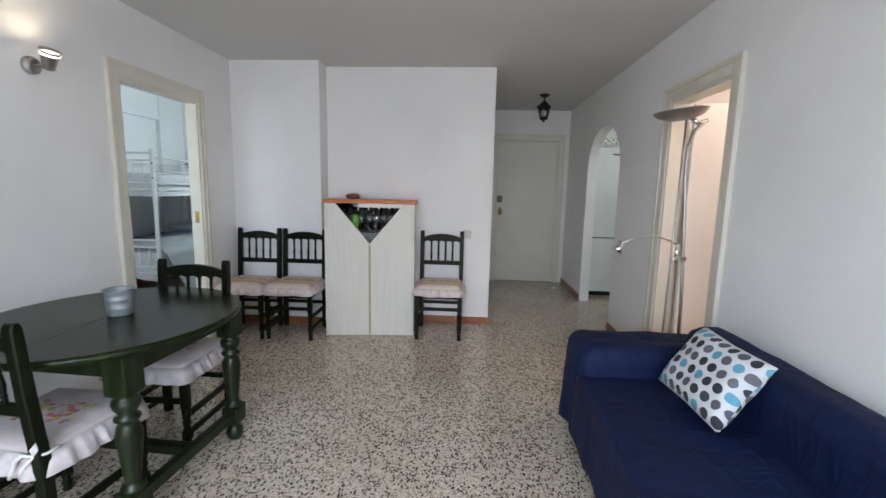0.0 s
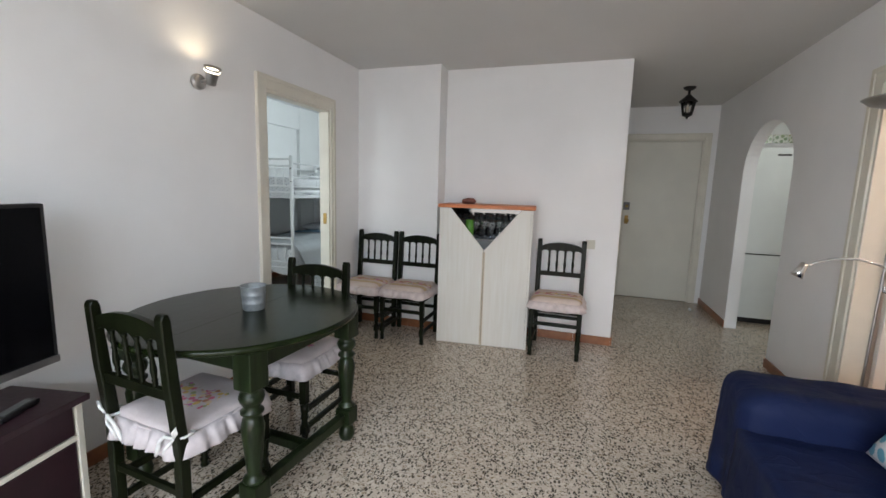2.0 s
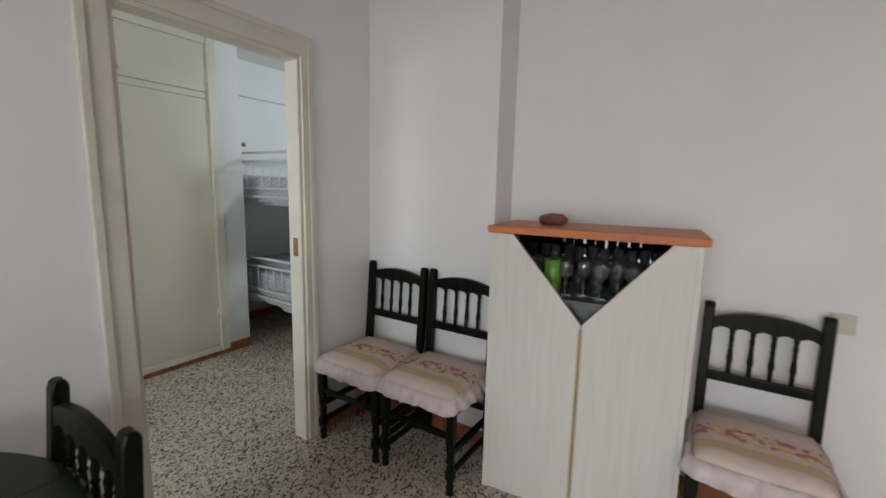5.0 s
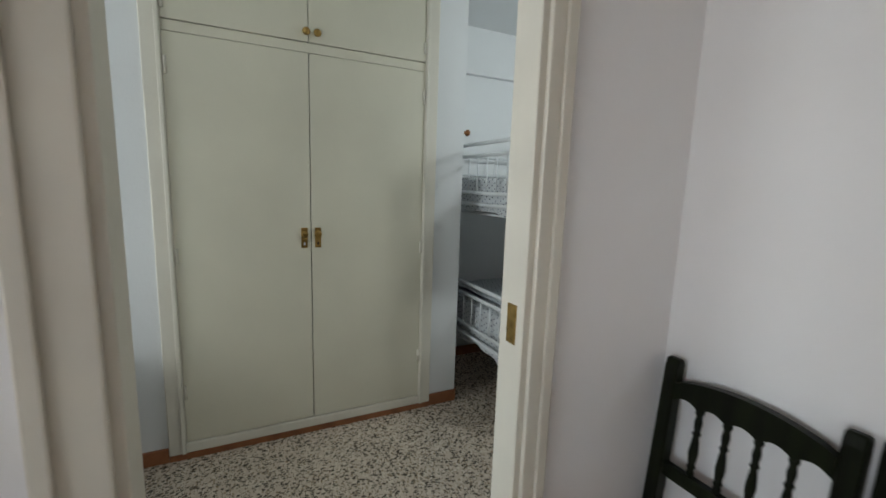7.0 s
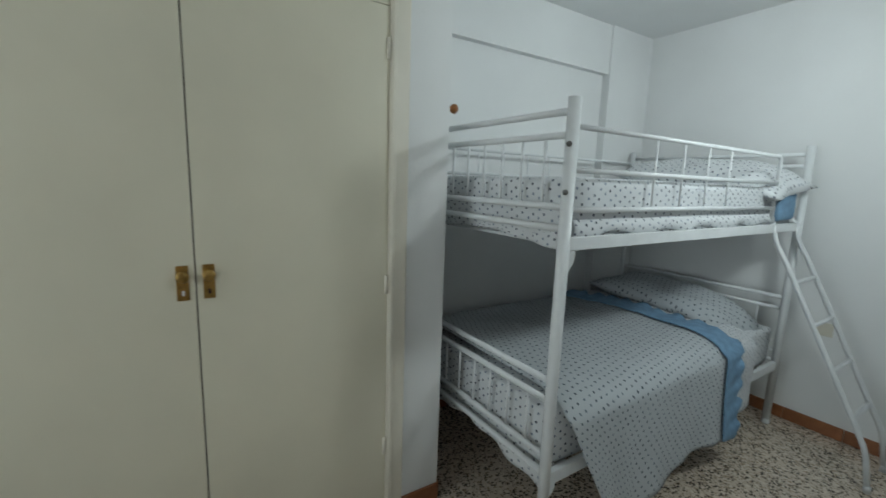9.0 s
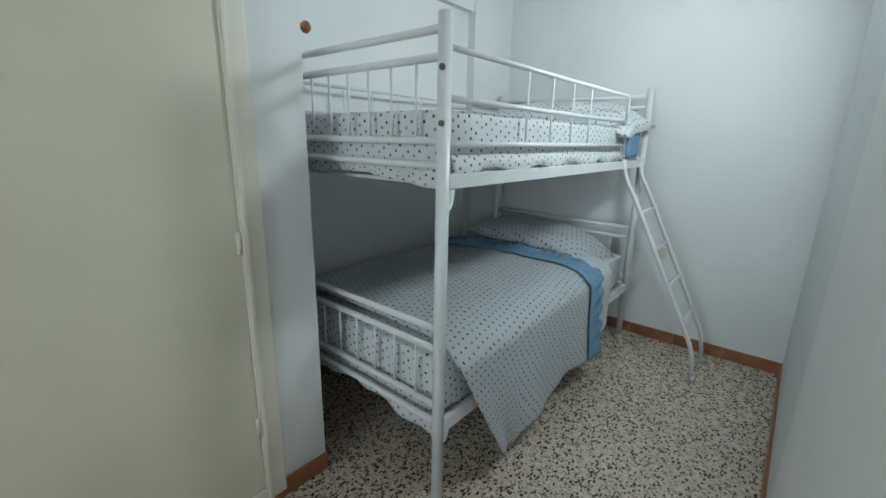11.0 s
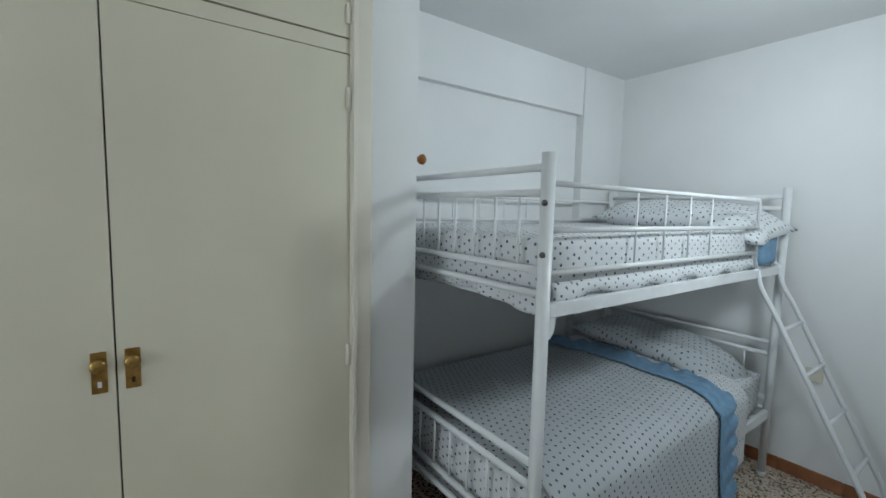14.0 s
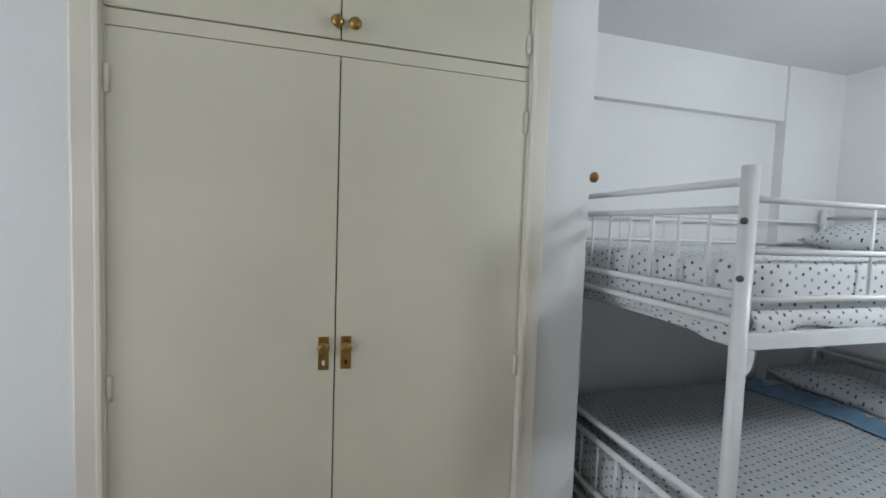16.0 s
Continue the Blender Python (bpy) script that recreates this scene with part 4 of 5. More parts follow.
for s in (-1, 1):
    pts = [(s * 0.0015, 0.004), (s * (CW / 2 - 0.019), 0.004), (s * (CW / 2 - 0.019), CT - 0.002), (s * TW, CT - 0.002), (s * 0.0015, TZ)]
    door = part("door", bm_prism(pts, "y", -0.002, 0.018), BIRCH, bar)
    part("edge_strip", bm_box(min(s * 0.002, s * 0.010), max(s * 0.002, s * 0.010), -0.005, -0.002, 0.006, TZ - 0.016, 0.001), TAN, door, "tan edge strip")

WINE = [(0.0, 0.0), (0.028, 0.0), (0.026, 0.003), (0.004, 0.008), (0.004, 0.07), (0.012, 0.078), (0.030, 0.10), (0.034, 0.13), (0.030, 0.165), (0.0285, 0.165), (0.032, 0.13), (0.028, 0.102), (0.010, 0.082), (0.0, 0.080)]
TUMBLER = [(0.0, 0.0), (0.026, 0.0), (0.030, 0.004), (0.033, 0.09), (0.0315, 0.09), (0.0285, 0.008), (0.0, 0.007)]
wine = mesh_of("wine_glass", bm_lathe(WINE, sides=14, open_ends=True), GLASSWARE)
tumb = mesh_of("tumbler", bm_lathe(TUMBLER, sides=14, open_ends=True), GLASSWARE)
for k, (x, y, kind) in enumerate(((-0.09, 0.10, 0), (-0.02, 0.13, 0), (0.05, 0.10, 0), (0.115, 0.14, 0), (0.175, 0.10, 0), (0.02, 0.24, 1), (0.10, 0.25, 1), (-0.06, 0.26, 1), (0.20, 0.23, 1), (-0.215, 0.12, 0), (-0.25, 0.24, 1), (0.25, 0.15, 1))):
    g = new("wine_glass" if kind == 0 else "tumbler", wine if kind == 0 else tumb)
    g.matrix_basis = BARPOSE @ pose(x, y, 0.9405)
    tagged(g, "clear stemmed glass on the cabinet shelf" if kind == 0 else "clear straight tumbler on the cabinet shelf", "glass", "glasses in the bar cabinet")
part("glass_shelf", bm_box(-CW / 2 + 0.0185, CW / 2 - 0.0185, 0.16, CD - 0.0185, 1.072, 1.078), GLASS, bar, "clear glass upper shelf")
small = mesh_of("tumbler", bm_lathe([(r * 0.68, z * 0.72) for r, z in TUMBLER], sides=12, open_ends=True), GLASSWARE)
for k in range(11):
    g = new("tumbler", small)
    g.matrix_basis = BARPOSE @ pose(-0.26 + k * 0.052, 0.19 + 0.045 * (k % 2), 1.0785)
    tagged(g, "clear straight tumbler on the cabinet's glass shelf", "glass", "glasses in the bar cabinet")
cup = thing("green_tumbler", "lime green tall tumbler on the cabinet shelf", "tumbler", BARPOSE @ pose(-0.145, 0.10, 0.9405))
part("body", bm_lathe([(0.0, 0.0), (0.030, 0.0), (0.034, 0.006), (0.035, 0.05), (0.033, 0.055), (0.036, 0.06), (0.037, 0.155), (0.034, 0.157), (0.031, 0.01), (0.0, 0.008)], sides=20, open_ends=True), LIME, cup)
rock = bmesh.new()
bmesh.ops.create_icosphere(rock, subdivisions=3, radius=1)
for v in rock.verts:
    n0 = 1 + 0.22 * noise.noise(v.co * 1.7)
    v.co = Vector((v.co.x * 0.068 * n0, v.co.y * 0.038 * n0, max(-0.022, v.co.z * 0.03 * n0)))
st = tagged(new("stone_dish", mesh_of("stone_dish", smooth(rock), STONE)), "rough red-brown stone piece lying on the cabinet", "ornament")
st.matrix_basis = pose(-1.18, 3.80, CT + 0.054, 0, 0, -4)

# wall sconce over the table
sc = thing("wall_sconce", "brushed steel wall spotlight, lit and turned upwards", "wall lamp", pose(WX, 2.068, 1.915))
part("base", smooth(bm_lathe([(0.0, 0.0), (0.042, 0.0), (0.044, 0.006), (0.042, 0.024), (0.030, 0.032), (0.0, 0.032)], sides=24, open_ends=True)), STEEL, sc).matrix_basis = pose(0.0, 0, 0, 0, 90)
part("arm", bm_tube([(0.025, 0.0, 0.0), (0.06, 0.004, 0.004), (0.085, 0.01, 0.02)], 0.009), STEEL, sc)
hd = pose(0.10, 0.012, 0.032, 14, 28, 0)
part("head", bm_lathe([(0.012, -0.055), (0.026, -0.05), (0.030, -0.02), (0.036, 0.02), (0.045, 0.045), (0.043, 0.045), (0.030, 0.0), (0.0, -0.01)], sides=24, open_ends=True), STEEL, sc).matrix_basis = hd
part("bulb", smooth(bm_lathe([(0.0, 0.022), (0.041, 0.024), (0.041, 0.03), (0.0, 0.032)], sides=24, open_ends=True)), BULB, sc, "glowing warm bulb").matrix_basis = hd

sw = thing("light_switch", "small ivory plastic wall switch beside the chair", "switch", pose(-0.13, MY, 0.908))
part("plate", bm_box(-0.04, 0.04, -0.009, 0.0, -0.04, 0.04, 0.004), PLASTIC, sw)
part("rocker", bm_box(-0.022, 0.022, -0.014, -0.0092, -0.024, 0.024, 0.002), PLASTIC, sw)

# television on its low unit
un = thing("tv_unit", "low dark plum and cream painted television unit", "cabinet", pose(-1.997, 0.547, 0, 0, 0, 12))
uy = 0.60
part("top", bm_box(-0.17, 0.175, -uy, uy, 0.515, 0.54, 0.004), PURPLE, un)
for y in (-uy + 0.012, uy - 0.037):
    part("side_panel", bm_box(-0.16, 0.15, y, y + 0.025, 0.0, 0.514, 0.003), CREAM, un, "cream painted side")
part("bottom", bm_box(-0.155, 0.14, -uy + 0.038, uy - 0.038, 0.05, 0.07, 0.002), PURPLE, un)
part("middle_shelf", bm_box(-0.155, 0.148, -uy + 0.038, uy - 0.038, 0.365, 0.385, 0.002), CREAM, un)
part("back", bm_box(-0.16, -0.152, -uy + 0.038, uy - 0.038, 0.07, 0.514), PURPLE, un)
for k in range(3):
    y0 = -uy + 0.04 + k * (2 * uy - 0.08) / 3
    y1 = y0 + (2 * uy - 0.08) / 3 - 0.006
    part("drawer", bm_box(0.12, 0.146, y0, y1, 0.39, 0.51, 0.003), PURPLE, un)
    part("door", bm_box(0.125, 0.146, y0, y1, 0.075, 0.36, 0.003), PURPLE, un)
tv = thing("television", "flat black television with a silver lower edge, switched off", "television", pose(-2.0, 0.69, 0.5405, 0, 0, 12))
part("base", bm_box(-0.09, 0.09, -0.2, 0.2, 0.0, 0.012, 0.004), BLACK, tv)
part("neck", bm_box(-0.02, 0.0, -0.05, 0.05, 0.012, 0.16, 0.004), BLACK, tv)
part("case", bm_box(-0.03, 0.012, -0.475, 0.475, 0.11, 0.715, 0.006), BLACK, tv)
part("screen", bm_box(0.0122, 0.0142, -0.458, 0.458, 0.142, 0.70), SCREEN, tv)
part("lower_edge", bm_box(0.0122, 0.017, -0.475, 0.475, 0.111, 0.137, 0.001), STEEL, tv, "silver trim")
rc = thing("remote_control", "black remote control lying on the television unit", "remote", pose(-2.02, 0.98, 0.5405, 0, 0, 25))
part("case", bm_box(-0.022, 0.022, -0.075, 0.075, 0.0, 0.018, 0.005), BLACK, rc)
part("keypad", bm_box(-0.015, 0.015, -0.055, 0.055, 0.018, 0.0205, 0.001), DARKIN, rc)


# sofa under a navy throw
def along(points, t):
    """Point at share t of a polyline's length, with rounded feel."""
    seg = [(Vector(b) - Vector(a)).length for a, b in zip(points, points[1:])]
    want = t * sum(seg)
    for (a, b), s in zip(zip(points, points[1:]), seg):
        if want <= s or b == points[-1]:
            return Vector(a).lerp(Vector(b), min(1.0, want / s))
        want -= s


def rounded(points, r=0.05, n=4):
    """Polyline with its corners cut into arcs."""
    out = [Vector(points[0])]
    for a, b, c in zip(points, points[1:], points[2:]):
        a, b, c = Vector(a), Vector(b), Vector(c)
        p, q = b + (a - b).normalized() * min(r, (a - b).length / 2), b + (c - b).normalized() * min(r, (c - b).length / 2)
        for k in range(n + 1):
            t = k / n
            out.append(p.lerp(b, t).lerp(b.lerp(q, t), t))
    out.append(Vector(points[-1]))
    return out


def cloth_block(x0, x1, y0, y1, z0, z1, r, fold, flare, seed, cuts=30):
    """Upholstered block under loose cloth: rounded, creased on top, with hanging folds that flare towards the hem."""
    bm = bm_box(x0, x1, y0, y1, z0, z1)
    bmesh.ops.subdivide_edges(bm, edges=bm.edges[:], cuts=cuts, use_grid_fill=True)
    c, h = Vector(((x0 + x1) / 2, (y0 + y1) / 2, (z0 + z1) / 2)), Vector(((x1 - x0) / 2, (y1 - y0) / 2, (z1 - z0) / 2))
    for v in bm.verts:
        p = v.co - c
        q = Vector([max(-(h[k] - r), min(h[k] - r, p[k])) for k in range(3)])
        if p.z < 0:
            q.z = p.z
        d = p - q
        if d.length > 1e-6:
            p = q + d.normalized() * min(d.length, r)
        w = c + p
        low = max(0.0, (z1 - 0.08 - w.z) / (z1 - z0))
        side = Vector((d.x, d.y, 0))
        run = w.x + w.y * 1.07 + seed
        wave = math.sin(run * 24 + 2 * noise.noise(Vector((run * 3, seed, 0)))) * 0.6 + noise.noise(Vector((run * 9, w.z * 2, seed))) * 0.8
        if side.length > 1e-4:
            w += side.normalized() * (low * (flare + fold * wave) + 0.004 * noise.noise(w * 14))
        crease = abs(noise.noise(Vector((w.x * 5 + seed, w.y * 3, w.z * 4)))) ** 0.7
        fine = abs(noise.noise(Vector((w.x * 3, w.y * 13, w.z * 9 + seed))))
        w.z += (crease - 0.4) * 0.012 * (1 - low) - 0.006 * fine * (1 - low)
        v.co = w
    return smooth(bm)


SF, SN, SE = 0.46, 0.20, 2.44       # sofa front x, near end and far end
sofa = thing("sofa", "two-seat sofa under a loose navy blue cotton cover", "sofa")
for x in (SF + 0.12, 1.12):
    for y in (SN + 0.12, SE - 0.14):
        part("foot", bm_lathe([(0.02, 0), (0.026, 0.01), (0.028, 0.09)], (x, y), 14), BLACK, sofa)
part("seat", cloth_block(SF, 1.10, SN - 0.02, 2.14, 0.065, 0.408, 0.035, 0.010, 0.012, 3.1), NAVY, sofa, "seat under the navy throw")
part("backrest", cloth_block(1.035, 1.262, SN - 0.02, 2.24, 0.08, 0.668, 0.085, 0.006, 0.0, 7.7), NAVY, sofa, "backrest under the navy throw")
part("arm", cloth_block(SF + 0.012, 1.20, 2.08, SE, 0.055, 0.56, 0.085, 0.020, 0.016, 12.3), NAVY, sofa, "arm under hanging folds of the navy throw")
part("arm", cloth_block(SF - 0.025, 1.20, SN - 0.28, SN + 0.02, 0.055, 0.565, 0.05, 0.014, 0.022, 21.3, 16), NAVY, sofa, "arm under hanging folds of the navy throw")


def pillow(hx, hy, hz, seed=0, wrinkle=0.012, droop=0.0):
    """Soft stuffed rectangle round the origin, UV in metres."""
    def side(sign):
        def place(u, v):
            x, y = u * 2 - 1, v * 2 - 1
            f = (max(0.0, 1 - abs(x) ** 3.2) ** 0.55) * (max(0.0, 1 - abs(y) ** 3.2) ** 0.55)
            pinch = 1 - 0.07 * (1 - abs(y)) * (abs(x) > 0.8) - 0.05 * (1 - abs(x)) * (abs(y) > 0.8)
            wob = noise.noise(Vector((x * 2.3 + seed, y * 2.3, sign))) * wrinkle
            return (x * hx * pinch, y * hy * pinch, sign * hz * f + wob * f - droop * max(0.0, x - 0.35) ** 2 / 0.42)
        return place
    bm = bm_grid(28, 28, side(1), lambda u, v: (u * 2 * hx, v * 2 * hy))
    lower = bm_grid(28, 28, side(-1), lambda u, v: (u * 2 * hx, v * 2 * hy + 7))
    me = bpy.data.meshes.new("half")
    lower.to_mesh(me)
    lower.free()
    bm.from_mesh(me)
    bpy.data.meshes.remove(me)
    bmesh.ops.remove_doubles(bm, verts=bm.verts, dist=0.0005)
    bmesh.ops.recalc_face_normals(bm, faces=bm.faces)
    return smooth(bm)


cu = tagged(new("throw_pillow", mesh_of("throw_pillow", pillow(0.216, 0.166, 0.07, 4), CUSHION)), "white cushion with black, grey and turquoise spots", "pillow")
cu.matrix_basis = pose(0.925, 1.75, 0.585, 55, 2.6, -85)

# floor lamp with a reading arm behind the sofa
fl = thing("floor_lamp", "brushed steel uplighter floor lamp with a small reading spot", "floor lamp", pose(1.19, 2.62, 0))
part("base", bm_lathe([(0.0, 0.0), (0.125, 0.0), (0.128, 0.008), (0.12, 0.02), (0.02, 0.03), (0.0, 0.03)], (0, 0), 32, open_ends=True), STEEL, fl)
part("pole", bm_tube([(0.045, 0, 0.02), (0.025, 0, 0.7), (-0.01, 0, 1.25), (-0.028, 0, 1.50), (-0.025, 0, 1.62), (0.0, 0, 1.71), (0.05, 0, 1.765)], 0.0105), STEEL, fl)
part("pole", bm_tube([(-0.075, 0.0, 0.02), (-0.068, 0.0, 0.5), (-0.055, 0.0, 1.3), (-0.05, 0.0, 1.78)], 0.006), STEEL, fl)
part("elbow", bm_tube([(0.07, 0, 1.775), (0.02, 0, 1.755), (-0.02, 0, 1.785)], 0.013), CHROME, fl)
part("clamp", bm_box(-0.055, 0.025, -0.012, 0.015, 0.935, 0.965, 0.005), CHROME, fl)
part("clamp", bm_tube([(-0.03, 0, 0.93), (-0.03, 0, 1.04)], 0.012), CHROME, fl)
part("reading_arm", bm_tube([(-0.03, 0, 1.03), (-0.08, 0, 1.062), (-0.16, 0.0, 1.082), (-0.25, 0.0, 1.078), (-0.32, 0.0, 1.055), (-0.365, 0.0, 1.025)], 0.006), CHROME, fl)
sp = part("spot", bm_lathe([(0.0, -0.045), (0.016, -0.042), (0.020, 0.0), (0.030, 0.03), (0.028, 0.03), (0.017, 0.0), (0.0, -0.01)], sides=20, open_ends=True), CHROME, fl, "small chrome reading spot")
sp.matrix_basis = pose(-0.378, 0.0, 1.008, 180, 25, 0)
sh = part("shade", thicken(bm_lathe([(0.02, -0.03), (0.07, -0.024), (0.12, -0.005), (0.146, 0.022), (0.148, 0.026)], sides=40, open_ends=True), 0.003), STEEL, fl, "shallow steel dish shade")
sh.matrix_basis = pose(-0.085, 0, 1.80, 0, -6, 0)
part("diffuser", bm_lathe([(0.0, 0.0), (0.105, 0.004), (0.138, 0.016), (0.105, 0.02), (0.0, 0.018)], sides=36, open_ends=True), WHITEMETAL, fl).matrix_basis = pose(-0.085, 0, 1.805, 0, -6, 0)

# corridor lantern
lt = thing("ceiling_lantern", "black iron lantern with clear glass hanging from the ceiling", "ceiling lamp", pose(0.733, 5.20, 0))
part("canopy", bm_lathe([(0.0, H - 0.035), (0.03, H - 0.033), (0.055, H - 0.015), (0.06, H)], sides=24), IRON, lt)
part("stem", bm_tube([(0, 0, H - 0.03), (0, 0, H - 0.10)], 0.012), IRON, lt)
part("cap", bm_lathe([(0.010, H - 0.07), (0.03, H - 0.085), (0.045, H - 0.10), (0.085, H - 0.135), (0.09, H - 0.15), (0.06, H - 0.152)], sides=6), IRON, lt)
for k in range(6):
    a = math.pi / 3 * k
    part("bar", bm_tube([(0.068 * math.cos(a), 0.068 * math.sin(a), H - 0.148), (0.042 * math.cos(a), 0.042 * math.sin(a), H - 0.275)], 0.005, sides=6), IRON, lt)
g = part("glass", bm_lathe([(0.064, H - 0.15), (0.040, H - 0.272)], sides=6), GLASS, lt)
g.visible_shadow = False
part("bottom_cap", bm_lathe([(0.048, H - 0.27), (0.05, H - 0.28), (0.03, H - 0.29), (0.012, H - 0.296), (0.012, H - 0.308), (0.004, H - 0.318)], sides=12), IRON, lt)
part("bulb", smooth(bm_lathe([(0.008, H - 0.15), (0.012, H - 0.18), (0.02, H - 0.21), (0.012, H - 0.235), (0.002, H - 0.24)], sides=12)), PLASTIC, lt)

# kitchen seen through the arch
fg = thing("fridge", "tall white two-door refrigerator in the kitchen", "fridge", pose(1.46, 5.44, 0))
part("body", bm_box(0.0, 0.60, 0.045, 0.62, 0.06, 1.885, 0.008), APPLIANCE, fg)
part("plinth", bm_box(0.01, 0.59, 0.06, 0.60, 0.0, 0.059), BLACK, fg)
part("door", bm_box(0.0, 0.60, 0.0, 0.042, 0.065, 0.758, 0.006), APPLIANCE, fg)
part("door", bm_box(0.0, 0.60, 0.0, 0.042, 0.772, 1.885, 0.006), APPLIANCE, fg)
# black strip put in the door gap as its shade
part("gap_shade", bm_box(0.008, 0.592, 0.022, 0.0445, 0.7585, 0.7715), BLACK, fg, "black strip standing in for the shade between the doors")
part("badge", bm_box(0.19, 0.31, -0.003, -0.0002, 1.80, 1.818), BLACK, fg)
tb2 = thing("tile_band", "white kitchen wall tiles with a green leafy border", "wall tiles", kind="structure")
me = mesh_of("tile", bm_box(-0.073, 0.073, -0.004, 0.004, -0.073, 0.073, 0.002, seg=1), TILEWHITE)
me2 = mesh_of("border_tile", box_uv(bm_box(-0.073, 0.073, -0.004, 0.004, -0.048, 0.048, 0.002, seg=1)), TILELEAF)
for i in range(9):
    again("border_tile", me2, tb2, pose(RX + 0.19 + i * 0.15, 6.195, 2.06))
    for j in range(2):
        again("tile", me, tb2, pose(RX + 0.19 + i * 0.15, 6.195, 2.185 + j * 0.15))
ds = tagged(new("door_stop", mesh_of("door_stop", bm_lathe([(0.0, 0.0), (0.016, 0.0), (0.018, 0.006), (0.017, 0.022), (0.010, 0.028), (0.0, 0.029)], sides=16, open_ends=True), WHITEMETAL)), "small white door stop on the corridor floor", "door stop")
ds.matrix_basis = pose(1.09, 5.78, 0.0)


# ---- bedroom ----
wd = thing("wardrobe", "built-in cream painted wardrobe with two tall and two top doors", "wardrobe")
F = CX
part("frame_stile", bm_box(F - 0.03, F + 0.018, WY0, WY0 + 0.0755, 0.035, WTOP, 0.006), CREAM, wd)
part("frame_stile", bm_box(F - 0.03, F + 0.018, WY1 - 0.0755, WY1, 0.035, WTOP, 0.006), CREAM, wd)
for a, b in ((WY0 + 0.055, WY0 + 0.072), (WY1 - 0.072, WY1 - 0.055)):
    part("frame_bead", bm_box(F + 0.0182, F + 0.026, a, b, 0.035, WTOP, 0.004), CREAM, wd)
part("frame_head", bm_box(F - 0.03, F + 0.012, WY0 + 0.0725, WY1 - 0.0725, WTOP - 0.05, WTOP, 0.004), CREAM, wd)
part("frame_rail", bm_box(F - 0.03, F + 0.006, WY0 + 0.0725, WY1 - 0.0725, 2.0015, 2.0455, 0.001), WARDROBE, wd)
part("plinth", bm_box(F - 0.03, F + 0.016, WY0 + 0.0725, WY1 - 0.0725, 0.035, 0.085, 0.006), CREAM, wd)
part("floor_strip", bm_box(F - 0.02, F + 0.012, WY0, WY1, 0.0, 0.034, 0.002), SKIRT, wd, "red-brown tile strip")
part("inside", bm_box(AX + 0.002, F - 0.05, WY0 + 0.02, WY1 - 0.02, 0.04, WTOP - 0.01), DARKWOOD, wd)
MID = 3.135
for s, a, b in ((-1, WY0 + 0.076, MID - 0.002), (1, MID + 0.002, WY1 - 0.076)):
    door = part("tall_door", bm_box(F - 0.018, F + 0.008, a, b, 0.09, 1.9985, 0.0015), WARDROBE, wd)
    hy = MID + s * 0.034
    pl = part("handle_plate", bm_box(F + 0.0082, F + 0.0105, hy - 0.016, hy + 0.016, 1.039, 1.144, 0.001), BRASS, door, "worn brass plate")
    hole = part("keyhole", bm_box(F + 0.0106, F + 0.0112, hy - 0.004, hy + 0.004, 1.054, 1.069), WHITEMETAL if s < 0 else DARKWOOD, door)
    kn = part("handle_knob", smooth(bm_lathe([(0.0, 0.0), (0.010, 0.0), (0.010, 0.006), (0.017, 0.009), (0.018, 0.014), (0.013, 0.018), (0.0, 0.019)], sides=18, open_ends=True)), BRASS, door, "round brass pull")
    kn.matrix_basis = pose(F + 0.0105, hy, 1.112, 0, 90)
    for z in (0.35, 1.02, 1.86):
        hz = a + 0.007 if s < 0 else b - 0.007
        part("hinge", bm_tube([(F + 0.011, hz, z - 0.036), (F + 0.011, hz, z + 0.036)], 0.0075, sides=8), CREAM, door)
    top = part("top_door", bm_box(F - 0.018, F + 0.008, a, b, 2.05, WTOP - 0.053, 0.003), WARDROBE, wd)
    kn = part("knob", smooth(bm_lathe([(0.0, 0.0), (0.008, 0.0), (0.008, 0.012), (0.017, 0.018), (0.019, 0.026), (0.012, 0.034), (0.0, 0.035)], sides=18, open_ends=True)), BRASS, top, "round brass knob")
    kn.matrix_basis = pose(F + 0.008, MID + 0.014 + s * 0.026, 2.092, 0, 90)
    part("hinge", bm_tube([(F + 0.011, a + 0.007 if s < 0 else b - 0.007, 2.09), (F + 0.011, a + 0.007 if s < 0 else b - 0.007, 2.15)], 0.0075, sides=8), CREAM, top)

pg = thing("coat_peg", "turned honey-coloured wooden peg on the wardrobe wall", "peg", pose(-3.884, 4.02, 1.70))
part("stem", smooth(bm_lathe([(0.018, 0.0), (0.018, 0.006), (0.010, 0.010), (0.009, 0.024), (0.018, 0.032), (0.020, 0.043), (0.013, 0.052), (0.0, 0.054)], sides=18)), HONEY, pg).matrix_basis = pose(0, 0, 0, -90)

# bunk bed
BX0, BX1, B0, B1 = -4.43, -3.348, 4.146, 6.12
bk = thing("bunk_bed", "white tubular metal bunk bed with slatted rails", "bunk bed")
for x in (BX0, BX1):
    for y in (B0, B1):
        post = part("post", bm_tube([(x, y, 0.0), (x, y, 1.682)], 0.0205, sides=16), WHITEMETAL, bk)
        part("cap", bm_lathe([(0.0215, 0.0), (0.0225, 0.008), (0.0225, 0.03), (0.0215, 0.03)], (x, y), 16), WHITEMETAL, post)
R = 0.0118


